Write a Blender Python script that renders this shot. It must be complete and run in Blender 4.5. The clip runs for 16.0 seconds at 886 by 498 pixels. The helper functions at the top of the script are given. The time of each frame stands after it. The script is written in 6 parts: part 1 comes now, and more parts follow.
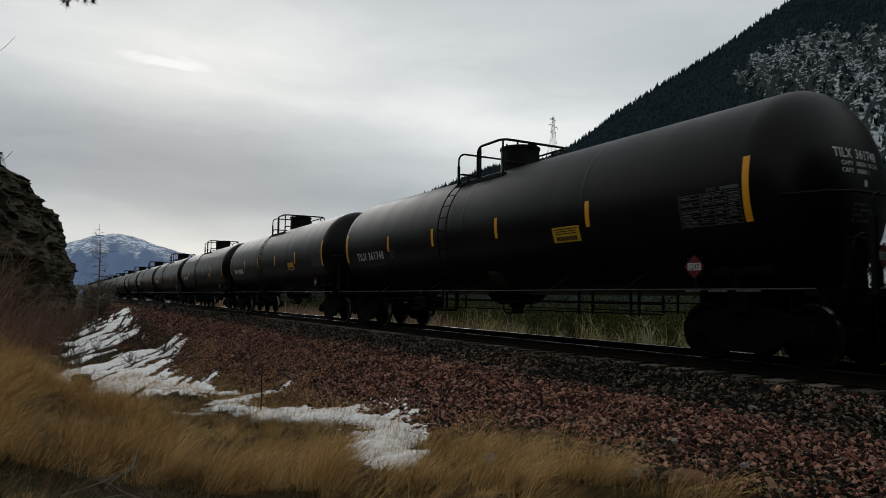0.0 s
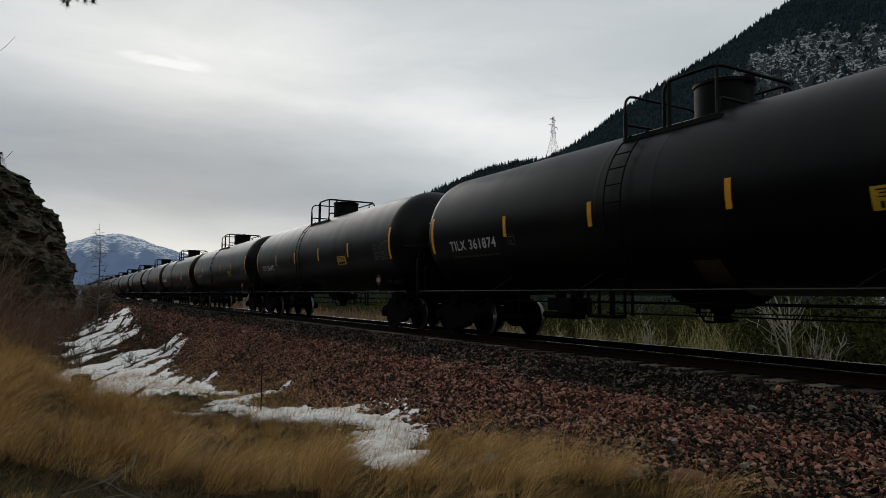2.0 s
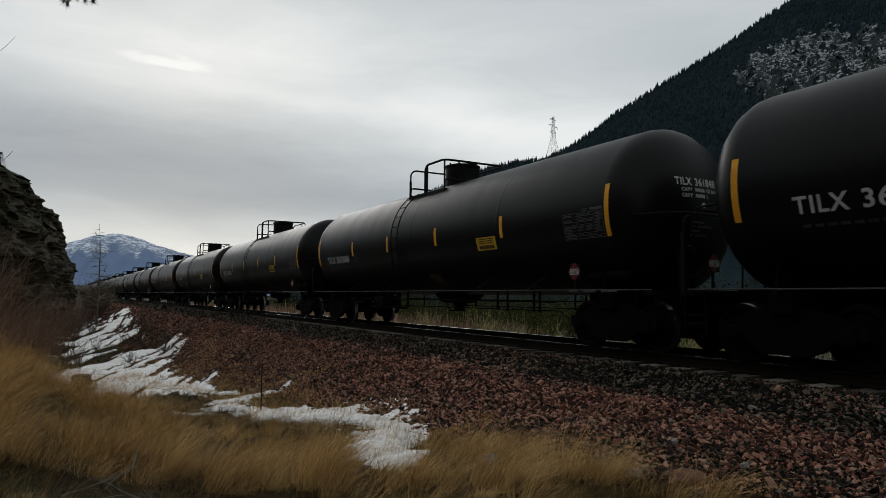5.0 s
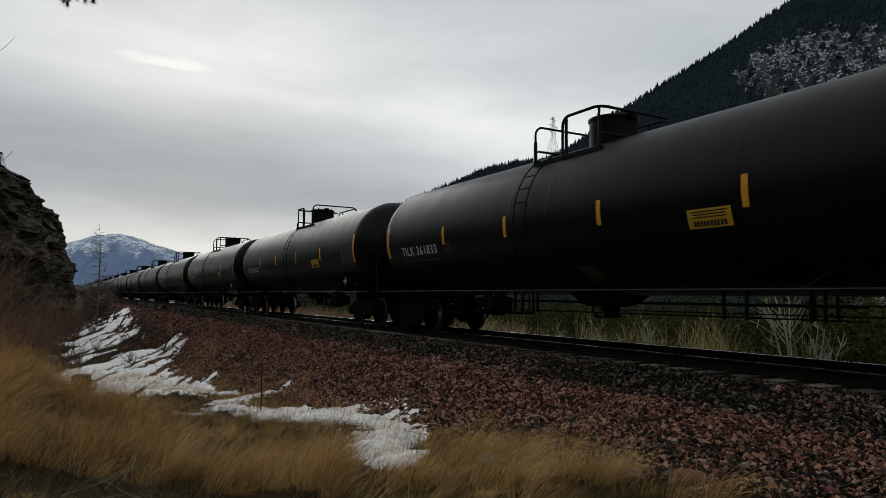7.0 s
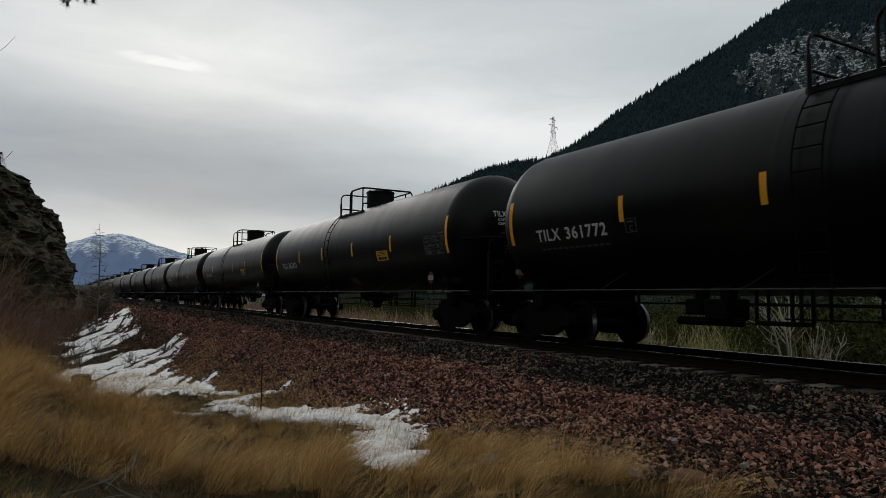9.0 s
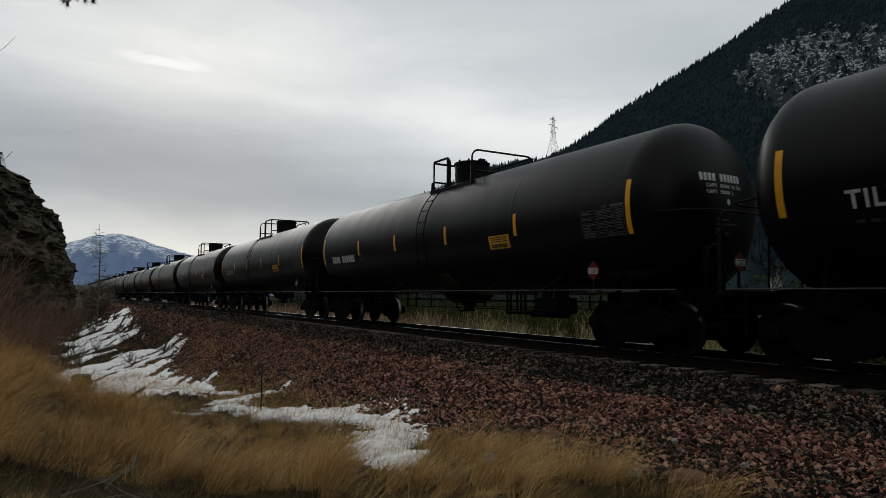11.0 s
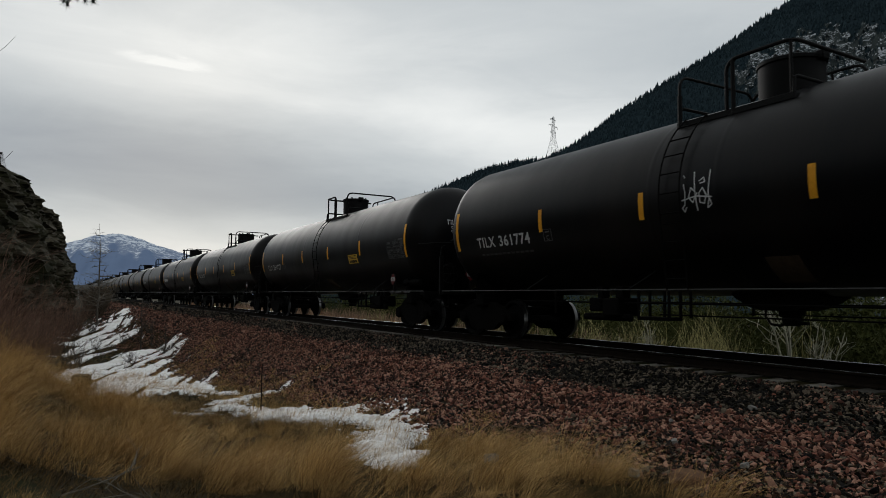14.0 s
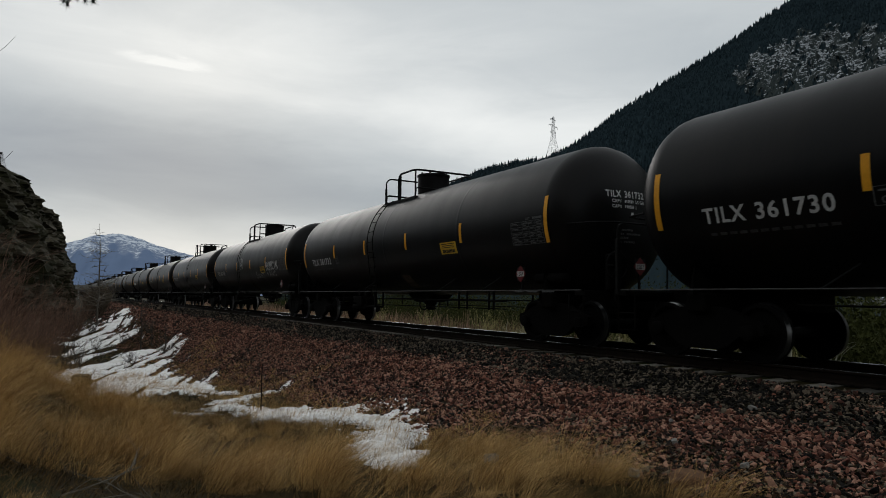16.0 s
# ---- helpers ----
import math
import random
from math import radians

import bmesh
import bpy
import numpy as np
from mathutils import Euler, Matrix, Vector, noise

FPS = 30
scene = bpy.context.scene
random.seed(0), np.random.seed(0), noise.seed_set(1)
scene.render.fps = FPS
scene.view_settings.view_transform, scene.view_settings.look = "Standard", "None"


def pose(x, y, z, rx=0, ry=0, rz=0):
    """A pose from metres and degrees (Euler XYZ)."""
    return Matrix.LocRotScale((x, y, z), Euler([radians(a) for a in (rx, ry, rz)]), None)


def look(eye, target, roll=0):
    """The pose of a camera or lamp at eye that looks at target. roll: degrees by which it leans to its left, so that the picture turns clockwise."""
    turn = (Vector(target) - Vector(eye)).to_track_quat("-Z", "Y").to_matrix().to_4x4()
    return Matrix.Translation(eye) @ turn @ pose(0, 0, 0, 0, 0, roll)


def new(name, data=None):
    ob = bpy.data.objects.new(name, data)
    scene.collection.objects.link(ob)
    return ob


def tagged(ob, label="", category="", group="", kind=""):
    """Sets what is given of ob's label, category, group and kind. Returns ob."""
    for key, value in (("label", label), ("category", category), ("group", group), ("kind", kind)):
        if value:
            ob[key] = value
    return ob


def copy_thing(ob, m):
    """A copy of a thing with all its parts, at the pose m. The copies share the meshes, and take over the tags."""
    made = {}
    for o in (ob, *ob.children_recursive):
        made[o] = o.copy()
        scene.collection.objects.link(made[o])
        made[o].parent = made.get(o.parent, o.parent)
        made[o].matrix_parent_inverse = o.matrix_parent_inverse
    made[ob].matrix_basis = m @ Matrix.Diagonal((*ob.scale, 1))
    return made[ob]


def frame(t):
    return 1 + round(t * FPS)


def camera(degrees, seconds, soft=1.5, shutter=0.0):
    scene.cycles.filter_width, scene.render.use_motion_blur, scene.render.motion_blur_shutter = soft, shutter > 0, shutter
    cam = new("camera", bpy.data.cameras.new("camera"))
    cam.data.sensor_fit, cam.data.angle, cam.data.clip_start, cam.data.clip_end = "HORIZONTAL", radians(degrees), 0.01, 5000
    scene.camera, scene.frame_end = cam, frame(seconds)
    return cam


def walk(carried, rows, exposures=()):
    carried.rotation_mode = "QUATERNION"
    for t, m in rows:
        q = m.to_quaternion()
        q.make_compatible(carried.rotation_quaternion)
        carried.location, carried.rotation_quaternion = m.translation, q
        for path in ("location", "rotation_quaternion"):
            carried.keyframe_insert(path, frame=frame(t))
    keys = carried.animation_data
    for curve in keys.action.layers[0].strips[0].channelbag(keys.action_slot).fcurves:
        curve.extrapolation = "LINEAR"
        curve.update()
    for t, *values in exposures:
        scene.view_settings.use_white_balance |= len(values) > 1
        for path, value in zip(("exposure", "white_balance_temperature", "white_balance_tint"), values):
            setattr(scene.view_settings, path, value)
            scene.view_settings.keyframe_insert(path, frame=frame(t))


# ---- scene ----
cam = camera(67.29, 16.0, soft=0.5, shutter=0.05)
EYE = (0.0, 0.0, 0.972)
YAW, PITCH = radians(29.807), radians(4.103)
AIM = (EYE[0] + math.sin(YAW) * math.cos(PITCH), EYE[1] + math.cos(YAW) * math.cos(PITCH), EYE[2] + math.sin(PITCH))
walk(cam, [(0.0, look(EYE, AIM, 0.555)), (16.0, look(EYE, AIM, 0.555))])

# the plan: rails run along +y, z = 0 is the top of the rails
TRACK_X = 10.22
GAUGE = 0.7525
TANK_Z, TANK_R = 2.66, 1.625
CAR_LENGTH = 18.354

# ---- light ----
SUN_AZ, SUN_EL = radians(7.9), radians(18.8)
world = bpy.data.worlds.new("overcast_sky")
scene.world = world
world.use_nodes = True


def node(tree, kind, **values):
    n = tree.nodes.new(kind)
    for key, value in values.items():
        n.inputs[key.replace("_", " ")].default_value = value
    return n


def build_sky():
    t = world.node_tree
    t.nodes.clear()
    out = t.nodes.new("ShaderNodeOutputWorld")
    bg = t.nodes.new("ShaderNodeBackground")
    sky = t.nodes.new("ShaderNodeTexSky")
    sky.sky_type = "NISHITA"
    sky.sun_disc = False
    sky.sun_elevation, sky.sun_rotation = SUN_EL, SUN_AZ
    dim = t.nodes.new("ShaderNodeVectorMath")
    dim.operation = "SCALE"
    dim.inputs["Scale"].default_value = 0.1
    t.links.new(sky.outputs[0], dim.inputs[0])
    co = t.nodes.new("ShaderNodeTexCoord")
    # cloud layers: flattened towards the horizon
    mp = t.nodes.new("ShaderNodeMapping")
    mp.inputs["Scale"].default_value = (0.75, 0.75, 3.0)
    mp.inputs["Location"].default_value = (0.7, 0.25, 0.1)
    t.links.new(co.outputs["Generated"], mp.inputs["Vector"])
    big = node(t, "ShaderNodeTexNoise", Scale=1.6, Detail=5.0, Roughness=0.45, Distortion=0.3)
    fine = node(t, "ShaderNodeTexNoise", Scale=4.5, Detail=7.0, Roughness=0.6, Distortion=0.6)
    t.links.new(mp.outputs[0], big.inputs["Vector"])
    t.links.new(mp.outputs[0], fine.inputs["Vector"])
    mixn = t.nodes.new("ShaderNodeMath")
    mixn.operation = "MULTIPLY_ADD"
    mixn.inputs[1].default_value = 0.2
    calm = t.nodes.new("ShaderNodeMath")
    calm.operation = "MULTIPLY_ADD"
    calm.inputs[1].default_value, calm.inputs[2].default_value = 0.55, 0.33
    t.links.new(big.outputs[0], calm.inputs[0])
    t.links.new(fine.outputs[0], mixn.inputs[0])
    t.links.new(calm.outputs[0], mixn.inputs[2])
    # height above the horizon
    sep = t.nodes.new("ShaderNodeSeparateXYZ")
    t.links.new(co.outputs["Generated"], sep.inputs[0])
    lift = t.nodes.new("ShaderNodeMapRange")
    lift.inputs["From Min"].default_value, lift.inputs["From Max"].default_value = 0.0, 1.0
    lift.inputs["To Min"].default_value, lift.inputs["To Max"].default_value = -0.16, 0.2
    layers = t.nodes.new("ShaderNodeValToRGB")
    le = layers.color_ramp.elements
    le[0].position, le[0].color = 0.0, (0.5, 0.5, 0.5, 1)
    le[1].position, le[1].color = 0.6, (0.62, 0.62, 0.62, 1)
    for at, g in ((0.06, 0.56), (0.13, 0.5), (0.20, 0.53), (0.28, 0.56), (0.36, 0.56)):
        le.new(at).color = (g, g, g, 1)
    t.links.new(sep.outputs["Z"], layers.inputs[0])
    t.links.new(layers.outputs[0], lift.inputs["Value"])
    add = t.nodes.new("ShaderNodeMath")
    add.operation = "ADD"
    t.links.new(mixn.outputs[0], add.inputs[0])
    t.links.new(lift.outputs[0], add.inputs[1])
    # glow of the hidden sun through the cloud
    sun_dir = Vector((math.sin(SUN_AZ) * math.cos(SUN_EL), math.cos(SUN_AZ) * math.cos(SUN_EL), math.sin(SUN_EL)))
    dot = t.nodes.new("ShaderNodeVectorMath")
    dot.operation = "DOT_PRODUCT"
    dot.inputs[1].default_value = sun_dir
    t.links.new(co.outputs["Generated"], dot.inputs[0])
    glow = t.nodes.new("ShaderNodeMapRange")
    glow.interpolation_type = "SMOOTHSTEP"
    glow.inputs["From Min"].default_value, glow.inputs["From Max"].default_value = 0.93, 1.0
    glow.inputs["To Min"].default_value, glow.inputs["To Max"].default_value = 0.0, 0.05
    t.links.new(dot.outputs["Value"], glow.inputs["Value"])
    add2 = t.nodes.new("ShaderNodeMath")
    add2.operation = "ADD"
    t.links.new(add.outputs[0], add2.inputs[0])
    t.links.new(glow.outputs[0], add2.inputs[1])
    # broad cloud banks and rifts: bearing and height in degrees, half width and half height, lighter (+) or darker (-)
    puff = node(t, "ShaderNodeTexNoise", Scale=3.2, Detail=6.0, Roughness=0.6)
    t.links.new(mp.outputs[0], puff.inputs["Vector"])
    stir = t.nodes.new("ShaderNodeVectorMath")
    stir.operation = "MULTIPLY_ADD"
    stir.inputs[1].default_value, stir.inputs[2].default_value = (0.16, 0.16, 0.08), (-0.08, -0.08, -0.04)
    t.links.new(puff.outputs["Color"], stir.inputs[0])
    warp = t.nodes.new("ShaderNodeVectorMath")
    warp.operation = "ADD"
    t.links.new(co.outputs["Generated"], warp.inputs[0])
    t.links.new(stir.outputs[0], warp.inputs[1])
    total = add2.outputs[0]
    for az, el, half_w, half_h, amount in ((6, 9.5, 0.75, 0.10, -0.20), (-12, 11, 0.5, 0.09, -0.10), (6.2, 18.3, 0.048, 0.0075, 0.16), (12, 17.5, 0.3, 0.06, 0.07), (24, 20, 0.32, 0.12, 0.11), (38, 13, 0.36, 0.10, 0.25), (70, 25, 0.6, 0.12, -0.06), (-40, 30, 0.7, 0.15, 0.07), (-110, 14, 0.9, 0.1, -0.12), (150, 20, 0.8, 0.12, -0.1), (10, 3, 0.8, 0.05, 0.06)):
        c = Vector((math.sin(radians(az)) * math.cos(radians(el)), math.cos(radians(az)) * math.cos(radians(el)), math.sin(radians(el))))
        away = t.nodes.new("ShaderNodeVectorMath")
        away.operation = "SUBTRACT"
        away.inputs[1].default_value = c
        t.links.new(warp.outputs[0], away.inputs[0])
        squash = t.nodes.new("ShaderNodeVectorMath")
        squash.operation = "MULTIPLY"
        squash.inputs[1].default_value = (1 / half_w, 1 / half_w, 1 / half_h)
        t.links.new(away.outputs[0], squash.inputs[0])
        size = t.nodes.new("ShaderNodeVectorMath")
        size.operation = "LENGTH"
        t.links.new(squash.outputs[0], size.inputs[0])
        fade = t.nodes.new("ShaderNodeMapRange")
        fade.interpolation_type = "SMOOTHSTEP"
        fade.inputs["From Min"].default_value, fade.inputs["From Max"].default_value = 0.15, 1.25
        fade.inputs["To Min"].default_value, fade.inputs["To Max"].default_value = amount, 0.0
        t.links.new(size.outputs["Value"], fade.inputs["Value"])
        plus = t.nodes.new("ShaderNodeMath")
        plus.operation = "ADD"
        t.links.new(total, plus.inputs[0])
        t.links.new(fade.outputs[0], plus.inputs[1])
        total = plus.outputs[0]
    ramp = t.nodes.new("ShaderNodeValToRGB")
    e = ramp.color_ramp.elements
    e[0].position, e[0].color = 0.40, (0.262, 0.30, 0.35, 1)
    e[1].position, e[1].color = 0.95, (0.86, 0.88, 0.87, 1)
    for at, c in ((0.53, (0.362, 0.403, 0.44, 1)), (0.65, (0.495, 0.535, 0.56, 1)), (0.78, (0.60, 0.635, 0.65, 1))):
        el = e.new(at)
        el.color = c
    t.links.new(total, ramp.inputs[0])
    mix = t.nodes.new("ShaderNodeMix")
    mix.data_type = "RGBA"
    mix.inputs[0].default_value = 0.96
    t.links.new(dim.outputs[0], mix.inputs[6])
    t.links.new(ramp.outputs[0], mix.inputs[7])
    t.links.new(mix.outputs[2], bg.inputs["Color"])
    bg.inputs["Strength"].default_value = 1.0
    t.links.new(bg.outputs[0], out.inputs[0])


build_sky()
sun = new("sun", bpy.data.lights.new("sun", "SUN"))
sun.data.energy, sun.data.angle, sun.data.color = 0.5, radians(25), (1.0, 0.97, 0.93)
sun.matrix_world = look((math.sin(SUN_AZ) * 50, math.cos(SUN_AZ) * 50, 50 * math.tan(SUN_EL)), (0, 0, 0))
scene.view_settings.exposure = 0.0


# ---- materials ----
def material(name, low, high, scale=6.0, rough=0.7, metal=0.0, bump=0.2, fine=60.0, spot=None, spot_at=0.62, spread=0.12, by="none", stretch=(1, 1, 1), tones=None, gloss=0.2):
    """A two-scale procedural surface: colours low..high by a broad noise, darkened by a fine grain; spot adds a third colour in patches."""
    m = bpy.data.materials.new(name)
    m.use_nodes = True
    t = m.node_tree
    bsdf = t.nodes["Principled BSDF"]
    bsdf.inputs["Roughness"].default_value, bsdf.inputs["Metallic"].default_value = rough, metal
    bsdf.inputs["Specular IOR Level"].default_value = gloss
    co = t.nodes.new("ShaderNodeTexCoord")
    mp = t.nodes.new("ShaderNodeMapping")
    mp.inputs["Scale"].default_value = stretch
    t.links.new(co.outputs["Object"], mp.inputs["Vector"])
    broad = node(t, "ShaderNodeTexNoise", Scale=scale, Detail=5.0, Roughness=0.6)
    grain = node(t, "ShaderNodeTexNoise", Scale=fine, Detail=4.0, Roughness=0.7)
    t.links.new(mp.outputs[0], broad.inputs["Vector"])
    t.links.new(mp.outputs[0], grain.inputs["Vector"])
    fac = broad.outputs[0]
    if by in ("island", "object", "both"):
        add = t.nodes.new("ShaderNodeMath")
        add.operation = "ADD"
        if by == "object":
            rnd = t.nodes.new("ShaderNodeObjectInfo").outputs["Random"]
        else:
            rnd = t.nodes.new("ShaderNodeNewGeometry").outputs["Random Per Island"]
            if by == "both":
                s = t.nodes.new("ShaderNodeMath")
                s.operation = "ADD"
                t.links.new(rnd, s.inputs[0])
                t.links.new(t.nodes.new("ShaderNodeObjectInfo").outputs["Random"], s.inputs[1])
                fr = t.nodes.new("ShaderNodeMath")
                fr.operation = "FRACT"
                t.links.new(s.outputs[0], fr.inputs[0])
                rnd = fr.outputs[0]
        sc = t.nodes.new("ShaderNodeMath")
        sc.operation = "MULTIPLY_ADD"
        sc.inputs[1].default_value = 0.75
        sc.inputs[2].default_value = -0.37
        t.links.new(rnd, sc.inputs[0])
        t.links.new(sc.outputs[0], add.inputs[0])
        t.links.new(fac, add.inputs[1])
        fac = add.outputs[0]
    ramp = t.nodes.new("ShaderNodeValToRGB")
    e = ramp.color_ramp.elements
    e[0].position, e[0].color = 0.28, (*low, 1)
    e[1].position, e[1].color = 0.72, (*high, 1)
    for at, c in tones or ():
        e.new(at).color = (*c, 1)
    t.links.new(fac, ramp.inputs[0])
    col = ramp.outputs[0]
    if spot:
        patch = node(t, "ShaderNodeTexNoise", Scale=scale * 0.45, Detail=6.0, Roughness=0.65)
        t.links.new(mp.outputs[0], patch.inputs["Vector"])
        edge = t.nodes.new("ShaderNodeMapRange")
        edge.inputs["From Min"].default_value, edge.inputs["From Max"].default_value = spot_at - spread / 2, spot_at + spread / 2
        t.links.new(patch.outputs[0], edge.inputs["Value"])
        mx = t.nodes.new("ShaderNodeMix")
        mx.data_type = "RGBA"
        mx.inputs[7].default_value = (*spot, 1)
        t.links.new(edge.outputs[0], mx.inputs[0])
        t.links.new(col, mx.inputs[6])
        col = mx.outputs[2]
    dark = t.nodes.new("ShaderNodeMix")
    dark.data_type, dark.blend_type = "RGBA", "MULTIPLY"
    dark.inputs[0].default_value = 0.55
    gr = t.nodes.new("ShaderNodeMapRange")
    gr.inputs["From Min"].default_value, gr.inputs["From Max"].default_value = 0.3, 0.6
    gr.inputs["To Min"].default_value, gr.inputs["To Max"].default_value = 0.55, 1.1
    t.links.new(grain.outputs[0], gr.inputs["Value"])
    t.links.new(col, dark.inputs[6])
    t.links.new(gr.outputs[0], dark.inputs[7])
    t.links.new(dark.outputs[2], bsdf.inputs["Base Color"])
    rr = t.nodes.new("ShaderNodeMapRange")
    rr.inputs["To Min"].default_value, rr.inputs["To Max"].default_value = max(rough - 0.1, 0.05), min(rough + 0.12, 1)
    t.links.new(broad.outputs[0], rr.inputs["Value"])
    t.links.new(rr.outputs[0], bsdf.inputs["Roughness"])
    if bump:
        b = t.nodes.new("ShaderNodeBump")
        b.inputs["Strength"].default_value = bump
        b.inputs["Distance"].default_value = 0.02
        t.links.new(grain.outputs[0], b.inputs["Height"])
        t.links.new(b.outputs[0], bsdf.inputs["Normal"])
    return m


TANK_PAINT = material("black_tank_paint", (0.0010, 0.0012, 0.0017), (0.0024, 0.0028, 0.0036), 0.6, 0.40, bump=0.03, fine=30, spot=(0.009, 0.0070, 0.0055), spot_at=0.57, spread=0.3, stretch=(1, 2.2, 0.45), gloss=0.115, by="object")
UNDER_STEEL = material("black_grimy_steel", (0.0015, 0.0015, 0.0015), (0.0045, 0.004, 0.0035), 3, 0.85, bump=0.1, gloss=0.06)
RAIL_PAINT = material("black_rail_paint", (0.002, 0.002, 0.002), (0.005, 0.005, 0.005), 4, 0.6, bump=0.05, gloss=0.1)
WHEEL_STEEL = material("worn_wheel_steel", (0.0015, 0.0015, 0.0015), (0.004, 0.0037, 0.0035), 5, 0.8, 0.0, bump=0.1, gloss=0.08)
TREAD_STEEL = material("polished_tread_steel", (0.1, 0.1, 0.1), (0.2, 0.2, 0.2), 5, 0.35, 1.0, bump=0.0)
YELLOW = material("yellow_reflective_tape", (0.62, 0.27, 0.012), (0.78, 0.36, 0.02), 6, 0.45, bump=0.02)
SIGN_YELLOW = material("yellow_sign_paint", (0.5, 0.3, 0.02), (0.62, 0.38, 0.03), 6, 0.5, bump=0.02)
WHITE_PAINT = material("white_stencil_paint", (0.36, 0.36, 0.36), (0.62, 0.62, 0.61), 7, 0.6, bump=0.02)
GREY_PAINT = material("faded_grey_stencil", (0.05, 0.052, 0.055), (0.13, 0.13, 0.13), 12, 0.6, bump=0.02)
DIM_PAINT = material("nearly_worn_off_stencil", (0.02, 0.02, 0.02), (0.06, 0.06, 0.06), 12, 0.6, bump=0.02)
PLACARD_RED = material("red_placard", (0.085, 0.006, 0.007), (0.13, 0.010, 0.010), 8, 0.45, bump=0.02)
INK = material("black_ink", (0.01, 0.01, 0.01), (0.015, 0.015, 0.015), 8, 0.6, bump=0.0)
RAIL_STEEL = material("rusty_rail_steel", (0.006, 0.0045, 0.0035), (0.014, 0.009, 0.006), 5, 0.85, 0.0, gloss=0.08)
RAIL_HEAD = material("polished_rail_head", (0.5, 0.5, 0.5), (0.7, 0.7, 0.7), 3, 0.24, 1.0, bump=0.0, stretch=(8, 0.3, 8))
CONCRETE = material("weathered_concrete_tie", (0.07, 0.064, 0.055), (0.19, 0.175, 0.15), 5, 0.9, by="object")
SOIL = material("gravelly_soil", (0.009, 0.0065, 0.003), (0.034, 0.023, 0.009), 1.6, 0.95, bump=0.6, fine=26, spot=(0.017, 0.019, 0.006), spot_at=0.5, gloss=0.04)
GREY_STONE = material("grey_ballast_stone", (0.005, 0.005, 0.0045), (0.14, 0.112, 0.082), 2, 0.8, by="both", bump=0.3, fine=90, tones=((0.50, (0.010, 0.0085, 0.0065)), (0.64, (0.027, 0.021, 0.015)),), gloss=0.1)
RED_STONE = material("red_ballast_stone", (0.026, 0.0145, 0.011), (0.34, 0.185, 0.13), 2, 0.8, by="both", bump=0.3, fine=90, tones=((0.42, (0.080, 0.035, 0.026)), (0.62, (0.205, 0.080, 0.054))), gloss=0.1)
STRAW = material("dry_straw_grass", (0.18, 0.091, 0.028), (0.72, 0.46, 0.18), 2.2, 0.8, by="island", bump=0.0, gloss=0.12)
STRAW_DARK = material("dead_matted_grass", (0.012, 0.0085, 0.003), (0.155, 0.097, 0.036), 1.5, 0.9, by="island", bump=0.0, gloss=0.06)
SNOW = material("old_granular_snow", (0.70, 0.70, 0.685), (0.88, 0.87, 0.85), 2.5, 0.7, bump=0.8, fine=22, spot=(0.50, 0.45, 0.38), spot_at=0.62, spread=0.2)
ROCK = material("layered_brown_rock", (0.022, 0.020, 0.013), (0.105, 0.092, 0.064), 0.6, 0.95, bump=1.0, fine=7, stretch=(1, 0.7, 4), spot=(0.018, 0.018, 0.008), spot_at=0.51, gloss=0.05)
BOULDER = material("brown_boulder", (0.08, 0.038, 0.018), (0.17, 0.09, 0.046), 4, 0.9, bump=0.6, fine=30)
TWIG_RED = material("reddish_brown_twigs", (0.09, 0.05, 0.036), (0.22, 0.13, 0.09), 2, 0.85, by="both", bump=0.0)
TWIG_GREY = material("grey_brown_bark", (0.04, 0.033, 0.027), (0.09, 0.075, 0.06), 6, 0.9, bump=0.2)
TWIG_LARCH = material("weathered_larch_bark", (0.09, 0.08, 0.066), (0.18, 0.16, 0.13), 4, 0.9, bump=0.1)
TWIG_BROWN = material("dark_brown_brush_twigs", (0.035, 0.026, 0.017), (0.10, 0.072, 0.045), 1.5, 0.9, by="both", bump=0.0)
TWIG_PALE = material("pale_birch_twigs", (0.4, 0.38, 0.29), (0.62, 0.6, 0.5), 3, 0.8, bump=0.1)
TWIG_STRAW = material("tan_willow_twigs", (0.24, 0.21, 0.085), (0.60, 0.54, 0.25), 2, 0.85, by="both", bump=0.0)
NEEDLES = material("dark_conifer_needles", (0.012, 0.018, 0.012), (0.035, 0.048, 0.03), 0.8, 0.8, by="both", bump=0.0)
BUSH_GREEN = material("dull_green_brush", (0.014, 0.019, 0.005), (0.062, 0.066, 0.019), 0.35, 0.9, bump=0.0, fine=6, gloss=0.05)
REED = material("dry_reed_stems", (0.17, 0.10, 0.068), (0.46, 0.31, 0.21), 0.5, 0.85, by="island", bump=0.0)
# the blue cast of haze over the mountain is mixed into the needle colours
FOREST = material("far_conifer_forest", (0.0135, 0.0225, 0.028), (0.023, 0.036, 0.042), 0.01, 0.9, by="island", bump=0.0, fine=0.2, gloss=0.0)
GALVANISED = material("galvanised_lattice_steel", (0.2, 0.21, 0.22), (0.3, 0.31, 0.32), 0.5, 0.5, 0.4, bump=0.0)


